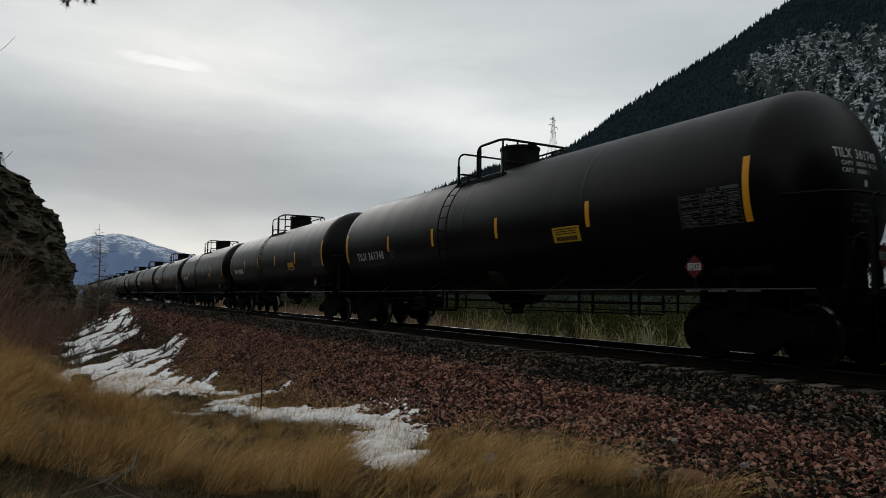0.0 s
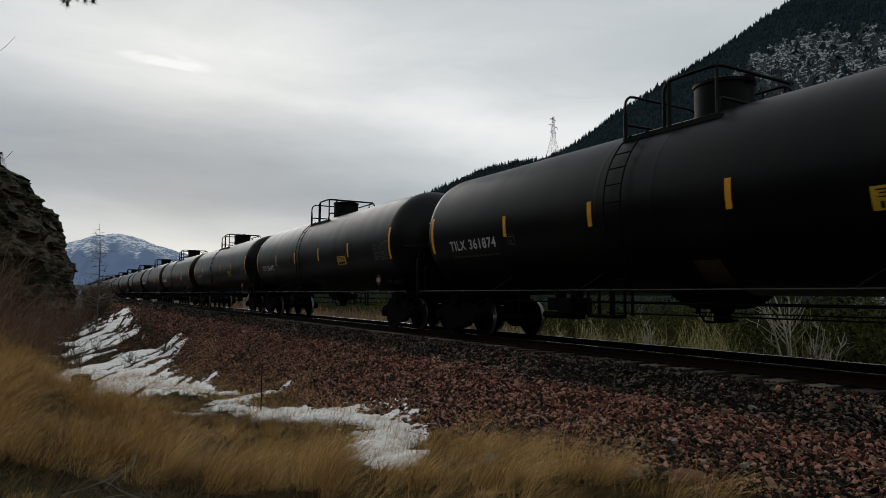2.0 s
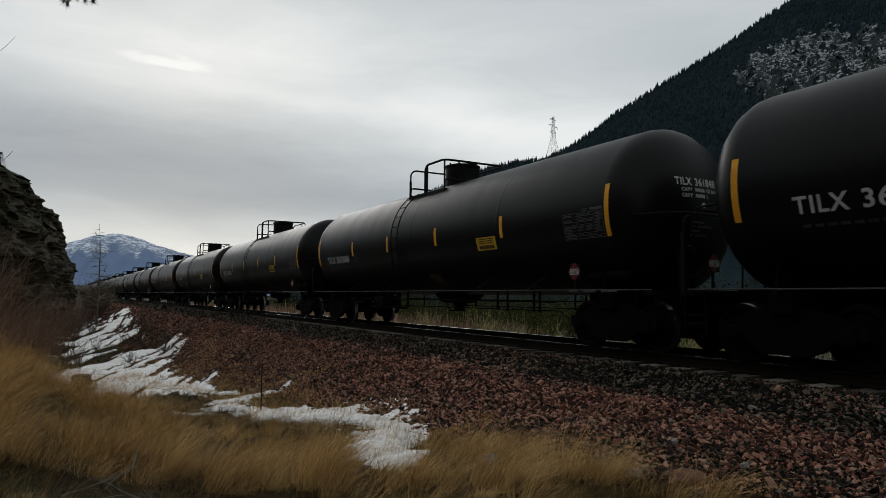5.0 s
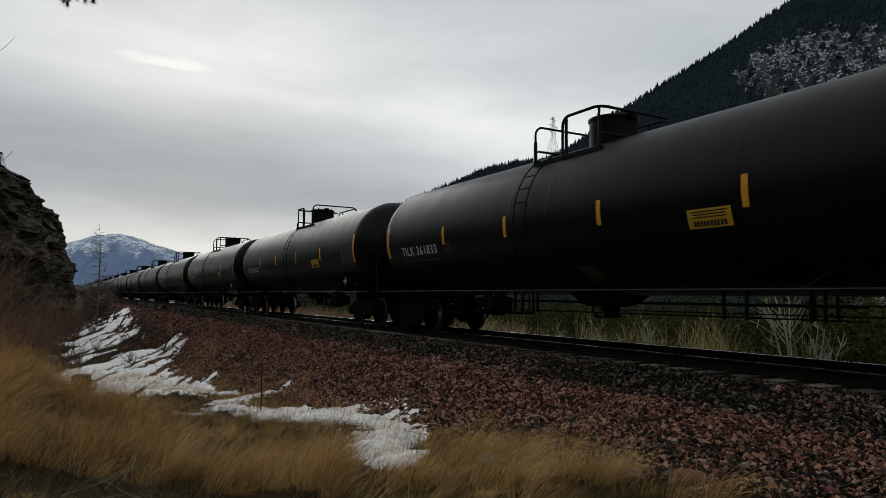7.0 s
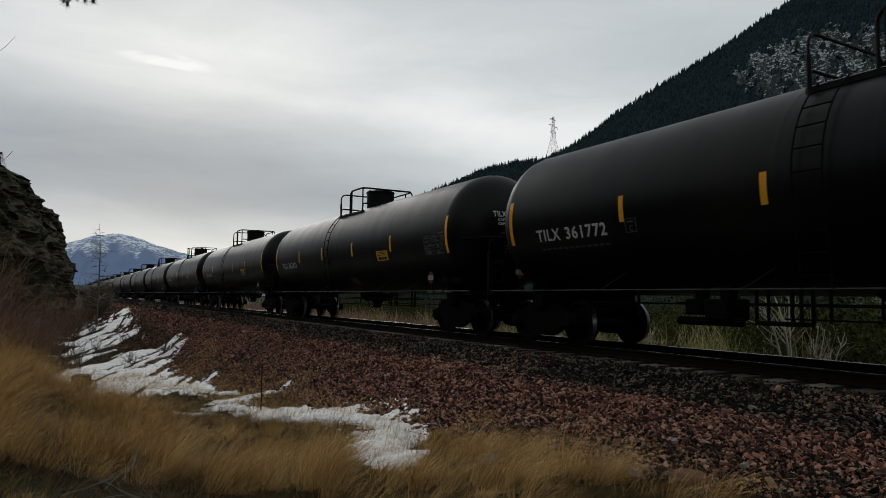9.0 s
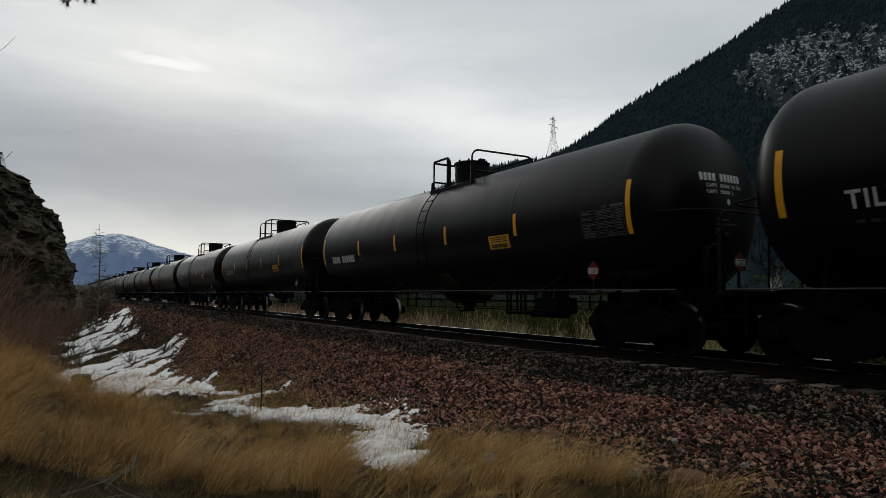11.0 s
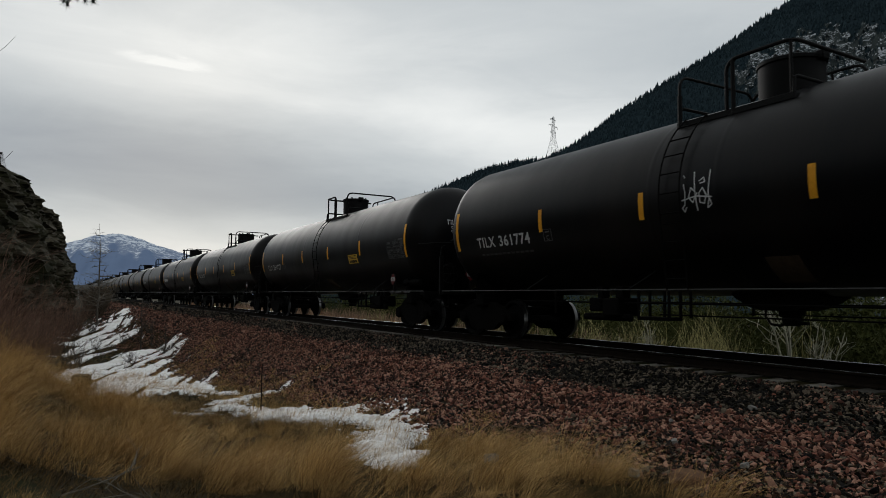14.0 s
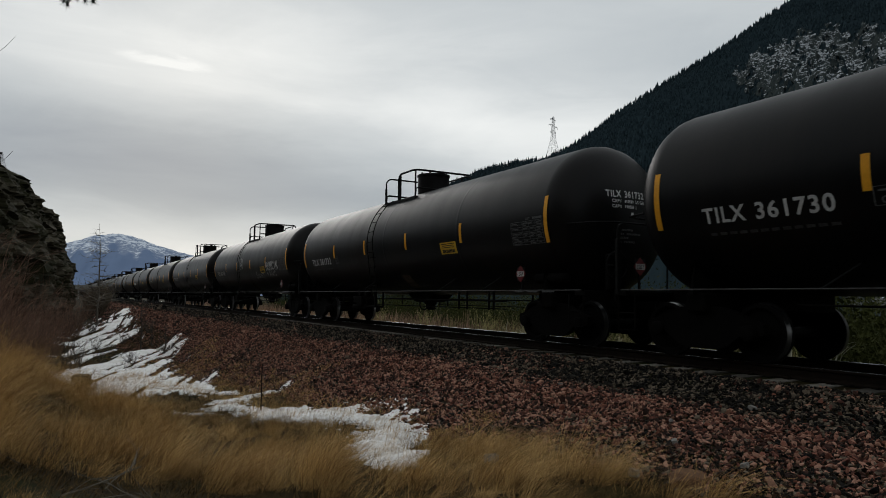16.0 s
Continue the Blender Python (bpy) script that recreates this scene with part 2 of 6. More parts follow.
def mountain_material(name, wooded, rock, snow, scale, slant, gate, wood, tall):
    """Forest floor, with bare rock and lying snow where the mesh's "bare" values say that the trees give way."""
    m = bpy.data.materials.new(name)
    m.use_nodes = True
    t = m.node_tree
    bsdf = t.nodes["Principled BSDF"]
    bsdf.inputs["Roughness"].default_value, bsdf.inputs["Specular IOR Level"].default_value = 1.0, 0.0
    co = t.nodes.new("ShaderNodeTexCoord")
    mp = t.nodes.new("ShaderNodeMapping")
    mp.inputs["Rotation"].default_value, mp.inputs["Scale"].default_value = slant, (1, 1, tall)
    t.links.new(co.outputs["Object"], mp.inputs["Vector"])
    flecks = node(t, "ShaderNodeTexNoise", Scale=scale, Detail=10.0, Roughness=0.78)
    broad = node(t, "ShaderNodeTexNoise", Scale=scale * 0.18, Detail=4.0, Roughness=0.6)
    for n in (flecks, broad):
        t.links.new(mp.outputs[0], n.inputs["Vector"])
    bare = t.nodes.new("ShaderNodeAttribute")
    bare.attribute_name = "bare"

    def math_node(op, a, b):
        n = t.nodes.new("ShaderNodeMath")
        n.operation = op
        for i, v in enumerate((a, b)):
            if isinstance(v, (int, float)):
                n.inputs[i].default_value = v
            else:
                t.links.new(v, n.inputs[i])
        return n.outputs[0]

    def mix_in(fac, a, b):
        n = t.nodes.new("ShaderNodeMix")
        n.data_type = "RGBA"
        t.links.new(fac, n.inputs[0])
        for i, v in ((6, a), (7, b)):
            if isinstance(v, tuple):
                n.inputs[i].default_value = (*v, 1)
            else:
                t.links.new(v, n.inputs[i])
        return n.outputs[2]

    def edge(value, low, high):
        n = t.nodes.new("ShaderNodeMapRange")
        n.inputs["From Min"].default_value, n.inputs["From Max"].default_value = low, high
        t.links.new(value, n.inputs["Value"])
        return n.outputs[0]

    open_rock = edge(math_node("ADD", math_node("MULTIPLY", bare.outputs["Fac"], 0.8), broad.outputs[0]), wood, wood + 0.16)
    lying = edge(math_node("ADD", math_node("ADD", flecks.outputs[0], math_node("MULTIPLY", broad.outputs[0], 0.35)), math_node("MULTIPLY", bare.outputs["Fac"], 0.12)), gate, gate + 0.06)
    stone = mix_in(edge(flecks.outputs[0], 0.35, 0.62), rock[0], rock[1])
    stone = mix_in(lying, stone, snow)
    trees = mix_in(broad.outputs[0], wooded[0], wooded[1])
    t.links.new(mix_in(open_rock, trees, stone), bsdf.inputs["Base Color"])
    return m


# wooded colours carry the same painted haze blue as FOREST
SLOPE = mountain_material("wooded_snowy_mountainside", ((0.012, 0.020, 0.025), (0.020, 0.031, 0.036)), ((0.02, 0.022, 0.022), (0.12, 0.12, 0.115)), (0.5, 0.52, 0.54), 0.10, (0.6, 0.35, 0.4), 0.86, 1.08, 1.5)
# pale blue of the air haze is put into forest, rock and snow colours
FAR_SLOPE = mountain_material("haze_tinted_snowy_range", ((0.125, 0.18, 0.29), (0.175, 0.23, 0.345)), ((0.16, 0.21, 0.31), (0.28, 0.33, 0.43)), (0.62, 0.67, 0.74), 0.026, (0.2, 0.5, 0.3), 0.78, 0.9, 1.6)


def crag_material():
    """Dark broken rock, with snow wherever a face lies flat enough to hold it."""
    m = material("snow_dusted_crag_rock", (0.015, 0.021, 0.023), (0.046, 0.054, 0.052), 0.2, 0.95, bump=0.0, fine=0.5, gloss=0.0)
    t = m.node_tree
    bsdf = t.nodes["Principled BSDF"]
    rock = bsdf.inputs["Base Color"].links[0].from_socket
    geo = t.nodes.new("ShaderNodeNewGeometry")
    sep = t.nodes.new("ShaderNodeSeparateXYZ")
    t.links.new(geo.outputs["Normal"], sep.inputs[0])
    co = t.nodes.new("ShaderNodeTexCoord")
    patchy = node(t, "ShaderNodeTexNoise", Scale=0.33, Detail=8.0, Roughness=0.8)
    lie = t.nodes.new("ShaderNodeMapping")
    lie.inputs["Rotation"].default_value, lie.inputs["Scale"].default_value = (0.5, 0.35, 0.6), (1, 0.45, 1.2)
    t.links.new(co.outputs["Object"], lie.inputs["Vector"])
    t.links.new(lie.outputs[0], patchy.inputs["Vector"])
    add = t.nodes.new("ShaderNodeMath")
    add.operation = "MULTIPLY_ADD"
    add.inputs[1].default_value = 2.3
    t.links.new(patchy.outputs[0], add.inputs[0])
    # more of it stays low down, in the shade of the cliffs
    place = t.nodes.new("ShaderNodeSeparateXYZ")
    t.links.new(co.outputs["Object"], place.inputs[0])
    low = t.nodes.new("ShaderNodeMapRange")
    low.inputs["From Min"].default_value, low.inputs["From Max"].default_value = 30.0, 110.0
    low.inputs["To Min"].default_value, low.inputs["To Max"].default_value = 0.33, 0.0
    t.links.new(place.outputs["Z"], low.inputs["Value"])
    flat = t.nodes.new("ShaderNodeMath")
    flat.operation = "ADD"
    t.links.new(sep.outputs["Z"], flat.inputs[0])
    t.links.new(low.outputs[0], flat.inputs[1])
    t.links.new(flat.outputs[0], add.inputs[2])
    edge = t.nodes.new("ShaderNodeMapRange")
    edge.inputs["From Min"].default_value, edge.inputs["From Max"].default_value = 1.90, 2.06
    t.links.new(add.outputs[0], edge.inputs["Value"])
    mx = t.nodes.new("ShaderNodeMix")
    mx.data_type = "RGBA"
    mx.inputs[7].default_value = (0.33, 0.35, 0.37, 1)
    t.links.new(edge.outputs[0], mx.inputs[0])
    t.links.new(rock, mx.inputs[6])
    t.links.new(mx.outputs[2], bsdf.inputs["Base Color"])
    return m


CRAG = crag_material()


# ---- mesh helpers ----
class Shape:
    """Collects vertices and faces of one mesh."""

    def __init__(self):
        self.v, self.f = [], []

    def add(self, verts, faces):
        n = len(self.v)
        self.v.extend(tuple(p) for p in verts)
        self.f.extend(tuple(i + n for i in f) for f in faces)
        return self

    def box(self, x0, x1, y0, y1, z0, z1, c=0.0):
        """A box with edges chamfered by c."""
        bm = bmesh.new()
        bmesh.ops.create_cube(bm, size=1.0, matrix=Matrix.LocRotScale(((x0 + x1) / 2, (y0 + y1) / 2, (z0 + z1) / 2), None, (x1 - x0, y1 - y0, z1 - z0)))
        if c:
            bmesh.ops.bevel(bm, geom=bm.edges[:], offset=c, segments=1, affect="EDGES")
        bm.verts.index_update()
        self.add([v.co for v in bm.verts], [[v.index for v in f.verts] for f in bm.faces])
        bm.free()
        return self

    def tube(self, pts, r, n=8, r1=None, cap=True):
        """A pipe along pts; tapers to r1."""
        pts = [Vector(p) for p in pts]
        r1 = r if r1 is None else r1
        rings, side = [], None
        for i, p in enumerate(pts):
            d = (pts[min(i + 1, len(pts) - 1)] - pts[max(i - 1, 0)]).normalized()
            if side is None:
                side = d.orthogonal().normalized()
            side = (side - d * side.dot(d)).normalized()
            up = d.cross(side)
            rad = r + (r1 - r) * i / (len(pts) - 1)
            rings.append([p + (side * math.cos(a) + up * math.sin(a)) * rad for a in (2 * math.pi * k / n for k in range(n))])
        faces = [(i * n + k, i * n + (k + 1) % n, (i + 1) * n + (k + 1) % n, (i + 1) * n + k) for i in range(len(pts) - 1) for k in range(n)]
        if cap:
            faces += [tuple(reversed(range(n))), tuple(range((len(pts) - 1) * n, len(pts) * n))]
        return self.add([q for ring in rings for q in ring], faces)

    def lathe(self, profile, n, axis="y", at=(0, 0, 0), closed=True):
        """Turns (radius, along) pairs round an axis through at."""
        vs = []
        for r, s in profile:
            for k in range(n):
                a = 2 * math.pi * k / n
                c, d = r * math.cos(a), r * math.sin(a)
                p = {"y": (c, s, d), "x": (s, c, d), "z": (c, d, s)}[axis]
                vs.append((p[0] + at[0], p[1] + at[1], p[2] + at[2]))
        fs = [(i * n + k, (i + 1) * n + k, (i + 1) * n + (k + 1) % n, i * n + (k + 1) % n) for i in range(len(profile) - 1) for k in range(n)]
        if closed:
            fs += [tuple(range(n)), tuple(reversed(range((len(profile) - 1) * n, len(profile) * n)))]
        return self.add(vs, fs)

    def prism(self, outline, x0, x1):
        """An outline of (y, z) pairs pushed from x0 to x1."""
        n = len(outline)
        vs = [(x0, y, z) for y, z in outline] + [(x1, y, z) for y, z in outline]
        fs = [(i, (i + 1) % n, n + (i + 1) % n, n + i) for i in range(n)] + [tuple(reversed(range(n))), tuple(range(n, 2 * n))]
        return self.add(vs, fs)

    def mesh(self, name, mat, smooth=False):
        me = bpy.data.meshes.new(name)
        me.from_pydata(self.v, [], self.f)
        bm = bmesh.new()
        bm.from_mesh(me)
        bmesh.ops.recalc_face_normals(bm, faces=bm.faces[:])
        bm.to_mesh(me)
        bm.free()
        me.materials.append(mat)
        if smooth:
            me.polygons.foreach_set("use_smooth", [True] * len(me.polygons))
            me.set_sharp_from_angle(angle=radians(40))
        return me


def part(name, shape, mat, parent, label="", at=None, smooth=False):
    """Links a Shape or a mesh as one mesh object under a thing or a part."""
    me = shape.mesh(name, mat, smooth) if isinstance(shape, Shape) else shape
    ob = new(name, me)
    ob.parent = parent
    if at:
        ob.location = at
    return tagged(ob, label)


def empty(name, m, label, category, group="", kind=""):
    ob = new(name)
    ob.matrix_basis = m
    ob.empty_display_size = 0.1
    return tagged(ob, label, category, group, kind)


def lump(name, verts, faces, mat, smooth=False):
    """A mesh straight from numpy arrays."""
    me = bpy.data.meshes.new(name)
    me.from_pydata(np.asarray(verts).tolist(), [], np.asarray(faces).tolist() if isinstance(faces, np.ndarray) else faces)
    me.materials.append(mat)
    if smooth:
        me.polygons.foreach_set("use_smooth", [True] * len(me.polygons))
    return me


def wave(x, y, f, seed=0):
    """A cheap smooth noise over the plan, about -1..1."""
    a = np.sin(f * (x * 1.0 + y * 0.37) + seed) + np.sin(f * (x * -0.43 + y * 0.91) * 1.31 + seed * 1.7) + np.sin(f * (x * 0.77 - y * 0.64) * 1.73 + seed * 2.3)
    return a / 3.0


def grain_noise(x, y, octaves=4, gain=0.55, seed=0):
    """Fractal value noise over the plan, about -1..1."""
    total, amp, norm = 0.0, 1.0, 0.0
    for o in range(octaves):
        i, j = np.floor(x), np.floor(y)
        fx, fy = x - i, y - j
        fx, fy = fx * fx * (3 - 2 * fx), fy * fy * (3 - 2 * fy)

        def corner(a, b):
            h = np.sin(a * 127.1 + b * 311.7 + (seed + o) * 74.7) * 43758.5453
            return h - np.floor(h)

        low = corner(i, j) * (1 - fx) + corner(i + 1, j) * fx
        high = corner(i, j + 1) * (1 - fx) + corner(i + 1, j + 1) * fx
        total = total + amp * (2 * (low * (1 - fy) + high * fy) - 1)
        norm += amp
        amp *= gain
        x, y = x * 2.03 + 5.1, y * 2.03 + 9.7
    return total / norm * 1.6


# ---- ground ----
def ditch_z(y):
    return np.interp(y, [-50, 0, 5, 8, 12, 18, 30, 60, 80, 120, 300], [-0.4, -0.45, -0.62, -0.85, -1.05, -1.5, -1.85, -1.6, -1.3, -1.2, -1.2])


def soft(x, k=0.5):
    return k * np.logaddexp(0, x / k)


def ground_z(x, y):
    """Height of the ground: track bed, red gravel bench, ditch, grassy bank."""
    x, y = np.asarray(x, float), np.asarray(y, float)
    zd = ditch_z(y)
    bed = np.interp(x, [8.3, 8.95, 11.4, 12.2, 14.5, 18, 40, 120, 600], [-0.235, -0.205, -0.225, -0.5, -1.2, -1.6, -2.6, -3.0, -3.0])
    f = np.clip((x - 7.2) / 1.1, 0, 1)
    shoulder = -0.40 + f * 0.165
    g = np.clip((x - 4.4) / 2.8, 0, 1)
    bench = zd * (1 - g) + -0.40 * g
    slope = np.interp(y, [0, 5, 7, 10, 14, 18, 25, 60, 90], [0.2, 0.26, 0.38, 0.55, 0.5, 0.42, 0.4, 0.35, 0.05])
    foot = np.interp(y, [0, 11, 18, 60], [1.0, 1.0, -0.4, 0.6])
    bank = np.minimum(slope * soft(foot - x, 0.35), 2.2 + 0.02 * np.clip(-x, 0, 80))
    z = np.where(x >= 8.3, bed, np.where(x >= 7.2, shoulder, bench + bank))
    bumps = np.clip((6.8 - x) / 2.5, 0, 1) * np.clip((x + 60) / 20, 0, 1)
    z = z + bumps * (0.06 * wave(x, y, 1.3, 1) + 0.03 * wave(x, y, 4.1, 2))
    z = z + np.where((x < 8.3) & (x > 4), 0.02 * wave(x, y, 3.0, 5), 0)
    return z


def spread(lo, hi, step, far, n):
    a = np.arange(lo, hi, step)
    g = np.geomspace(step * 2, far, n)
    return np.concatenate([(lo - g)[::-1], a, hi + g])


def grid_mesh(name, xs, ys, zf, mat, smooth=True):
    X, Y = np.meshgrid(xs, ys)
    Z = zf(X, Y)
    n = len(xs)
    i = np.arange((len(ys) - 1) * (n - 1))
    i = i // (n - 1) * n + i % (n - 1)
    return lump(name, np.stack([X.ravel(), Y.ravel(), Z.ravel()], 1), np.stack([i, i + 1, i + n + 1, i + n], 1), mat, smooth)


ground = new("ground", grid_mesh("ground", spread(-5, 13, 0.14, 4500, 34), spread(1, 36, 0.22, 4700, 40), ground_z, SOIL))
tagged(ground, "stony brown soil sloping from track bed to ditch", "ground", kind="structure")


# ---- track ----
def build_track():
    track = empty("railway_track", pose(TRACK_X, 0, 0), "single railway line on pale concrete ties in grey ballast", "railway track", kind="structure")
    # rail section: base, web, head
    half = [(0.076, -0.186), (0.076, -0.176), (0.02, -0.155), (0.009, -0.14), (0.009, -0.05), (0.034, -0.036), (0.037, -0.006)]
    outline = half + [(-a, b) for a, b in reversed(half)]
    head = [(0.0345, -0.0055), (0.026, 0.0), (-0.026, 0.0), (-0.0345, -0.0055)]
    for side in (-1, 1):
        s, h = Shape(), Shape()
        for shape, pts in ((s, outline), (h, head)):
            n, ends = len(pts), (-40.0, 700.0)
            shape.add([(a, y, b) for y in ends for a, b in pts], [(i, (i + 1) % n, n + (i + 1) % n, n + i) for i in range(n)] + [tuple(range(n)), tuple(range(n, 2 * n))])
        rail = part("rail", s, RAIL_STEEL, track, "rusty steel rail", at=(side * GAUGE, 0, 0))
        part("running_surface", h, RAIL_HEAD, rail, "bright polished rail top")
    tie = Shape()
    # ties dip in the middle and have sloped ends
    prof = [(-1.295, -0.34), (-1.295, -0.215), (-1.25, -0.19), (-0.5, -0.19), (-0.25, -0.225), (0.25, -0.225), (0.5, -0.19), (1.25, -0.19), (1.295, -0.215), (1.295, -0.34)]
    n = len(prof)
    tie.add([(x, -0.14, z) for x, z in prof] + [(x, 0.14, z) for x, z in prof], [(i, (i + 1) % n, n + (i + 1) % n, n + i) for i in range(n)] + [tuple(range(n)), tuple(reversed(range(n, 2 * n)))])
    me = tie.mesh("tie", CONCRETE)
    clip = Shape()
    for sx in (-1, 1):
        clip.box(sx * 0.12 - 0.035, sx * 0.12 + 0.035, -0.05, 0.05, -0.19, -0.155, 0.008)
    cm = clip.mesh("rail_clip", RAIL_STEEL)
    rng = random.Random(4)
    count, y = 0, -8.0
    rest = Shape()
    while y < 420:
        if count < 280:
            ob = part("tie", me, CONCRETE, track, at=(rng.uniform(-0.02, 0.02), y + rng.uniform(-0.015, 0.015), rng.uniform(-0.006, 0.004)))
            ob.rotation_euler = (0, 0, rng.uniform(-0.012, 0.012))
            if y < 22:
                for side in (-1, 1):
                    part("rail_clip", cm, RAIL_STEEL, ob, at=(side * GAUGE, 0, 0.004))
        else:
            rest.add([(vx, vy + y, vz) for vx, vy, vz in tie.v], tie.f)
        count += 1
        y += 0.611
    far = part("far_ties", rest, CONCRETE, track)
    tagged(far, kind="stuff")
    return track


railway = build_track()


# ---- ballast ----
def stone_forms(rng, count=10, plain=False):
    """Angular crushed stones of unit size, as vertex arrays on one icosahedron; the plain ones on an octahedron."""
    bm = bmesh.new()
    if plain:
        bmesh.ops.create_uvsphere(bm, u_segments=4, v_segments=2, radius=0.55)
    else:
        bmesh.ops.create_icosphere(bm, subdivisions=1, radius=0.5)
    base = np.array([v.co[:] for v in bm.verts])
    faces = np.array([[v.index for v in f.verts] for f in bm.faces])
    bm.free()
    forms = []
    for _ in range(count):
        p = base * (1 + rng.uniform(-0.25, 0.35, (len(base), 1)))
        # broken faces: cut by a few random planes
        for _ in range(7):
            c = rng.normal(0, 1, 3)
            c /= np.linalg.norm(c)
            p = p - np.clip(p @ c - rng.uniform(0.2, 0.34), 0, None)[:, None] * c
        p = p * rng.uniform(0.75, 1.5, 3) * np.array([1.4, 1.0, 0.6])
        forms.append(p)
    return forms, faces


def turn(rng, n):
    """n random small-tilt rotations as matrices."""
    a, b, c = rng.uniform(0, 2 * np.pi, n), rng.normal(0, 0.65, n), rng.normal(0, 0.65, n)
    ca, sa, cb, sb, cc, sc = np.cos(a), np.sin(a), np.cos(b), np.sin(b), np.cos(c), np.sin(c)
    z, o = np.zeros(n), np.ones(n)
    rz = np.stack([ca, -sa, z, sa, ca, z, z, z, o], 1).reshape(-1, 3, 3)
    ry = np.stack([cb, z, sb, z, o, z, -sb, z, cb], 1).reshape(-1, 3, 3)
    rx = np.stack([o, z, z, z, cc, -sc, z, sc, cc], 1).reshape(-1, 3, 3)
    return rz @ ry @ rx


def scatter_stones(rng, forms, faces, x, y, size, z):
    rot = turn(rng, len(x))
    pick = rng.integers(0, len(forms), len(x))
    v = np.array(forms)[pick] * size[:, None, None]
    v = np.einsum("nij,nkj->nki", rot, v) + np.stack([x, y, z], 1)[:, None, :]
    k = v.shape[1]
    f = faces[None] + (np.arange(len(x)) * k)[:, None, None]
    return v.reshape(-1, 3), f.reshape(-1, 3)


# drifts that reach up the embankment: (x, y) along the drift and its half width
DRIFTS = (
    (((0.5, 39.5), (2.15, 46.5), (5.8, 76.0), (6.4, 84.0)), (0.7, 1.5, 0.9, 0.4)),
    (((0.7, 31.0), (2.3, 40.6), (4.6, 51.5)), (0.7, 1.0, 0.5)),
    (((0.2, 22.0), (1.6, 28.4), (3.7, 34.6), (5.4, 37.6)), (1.0, 1.4, 1.0, 0.4)),
    (((3.6, 31.5), (5.3, 34.9)), (0.5, 0.35)),
    (((2.9, 13.7), (4.0, 15.1), (4.9, 16.0)), (0.35, 0.42, 0.2)),
    (((1.9, 23.5), (3.95, 29.9)), (1.0, 0.5)),
    (((3.5, 16.6), (2.9, 18.0), (2.3, 19.0), (1.95, 20.5), (1.9, 23.0), (2.0, 26.0)), (0.6, 1.4, 2.0, 2.2, 1.9, 1.0)),
)


def snow_depth(x, y):
    """How deep the old snow lies; below 0 there is none."""
    c = np.interp(y, [5.9, 6.6, 7.4, 8.2, 9.2, 10.3, 11.4, 12.6], [2.9, 3.15, 3.6, 3.95, 4.1, 3.85, 3.4, 3.0])
    w = np.interp(y, [5.8, 6.6, 7.4, 8.2, 9.2, 10.3, 11.4, 12.6, 13.2], [0.12, 0.36, 0.44, 0.46, 0.62, 1.0, 1.0, 0.7, 0.01])
    far = np.clip((y - 14) / 4, 0, 1)
    best = 1.0 - np.abs(x - c) / w
    for line, half in DRIFTS:
        ly = [p[1] for p in line]
        k = 1.0 - np.abs(x - np.interp(y, ly, [p[0] for p in line])) / np.interp(y, ly, half)
        k = np.where((y < ly[0] - 0.3) | (y > ly[-1] + 0.3), -3.0, k)
        best = np.maximum(best, k)
    u = x - np.interp(y, [10, 30, 38, 52, 90], [-6.6, 0, 2.64, 5.4, 10.4])
    streak = 0.45 * grain_noise(u * 2.4, y * 0.06, 1, 0.5, 3) + 0.45 * grain_noise(u * 5.5, y * 0.13, 1, 0.5, 5) + 0.4 * grain_noise(u * 12, y * 0.3, 2, 0.7, 7) + 0.2 * grain_noise(x * 4, y * 1.5, 3, 0.7, 8)
    blotch = 0.3 * grain_noise(x * 1.6, y * 1.6, 1, 0.5, 11) + 0.75 * grain_noise(x * 5.0, y * 5.0, 4, 0.8, 12)
    return np.clip(best, -2, 1) * (1.05 + 0.2 * far) + 1.35 * streak * far + 1.45 * blotch * (1 - far) - 0.22 - 0.12 * far


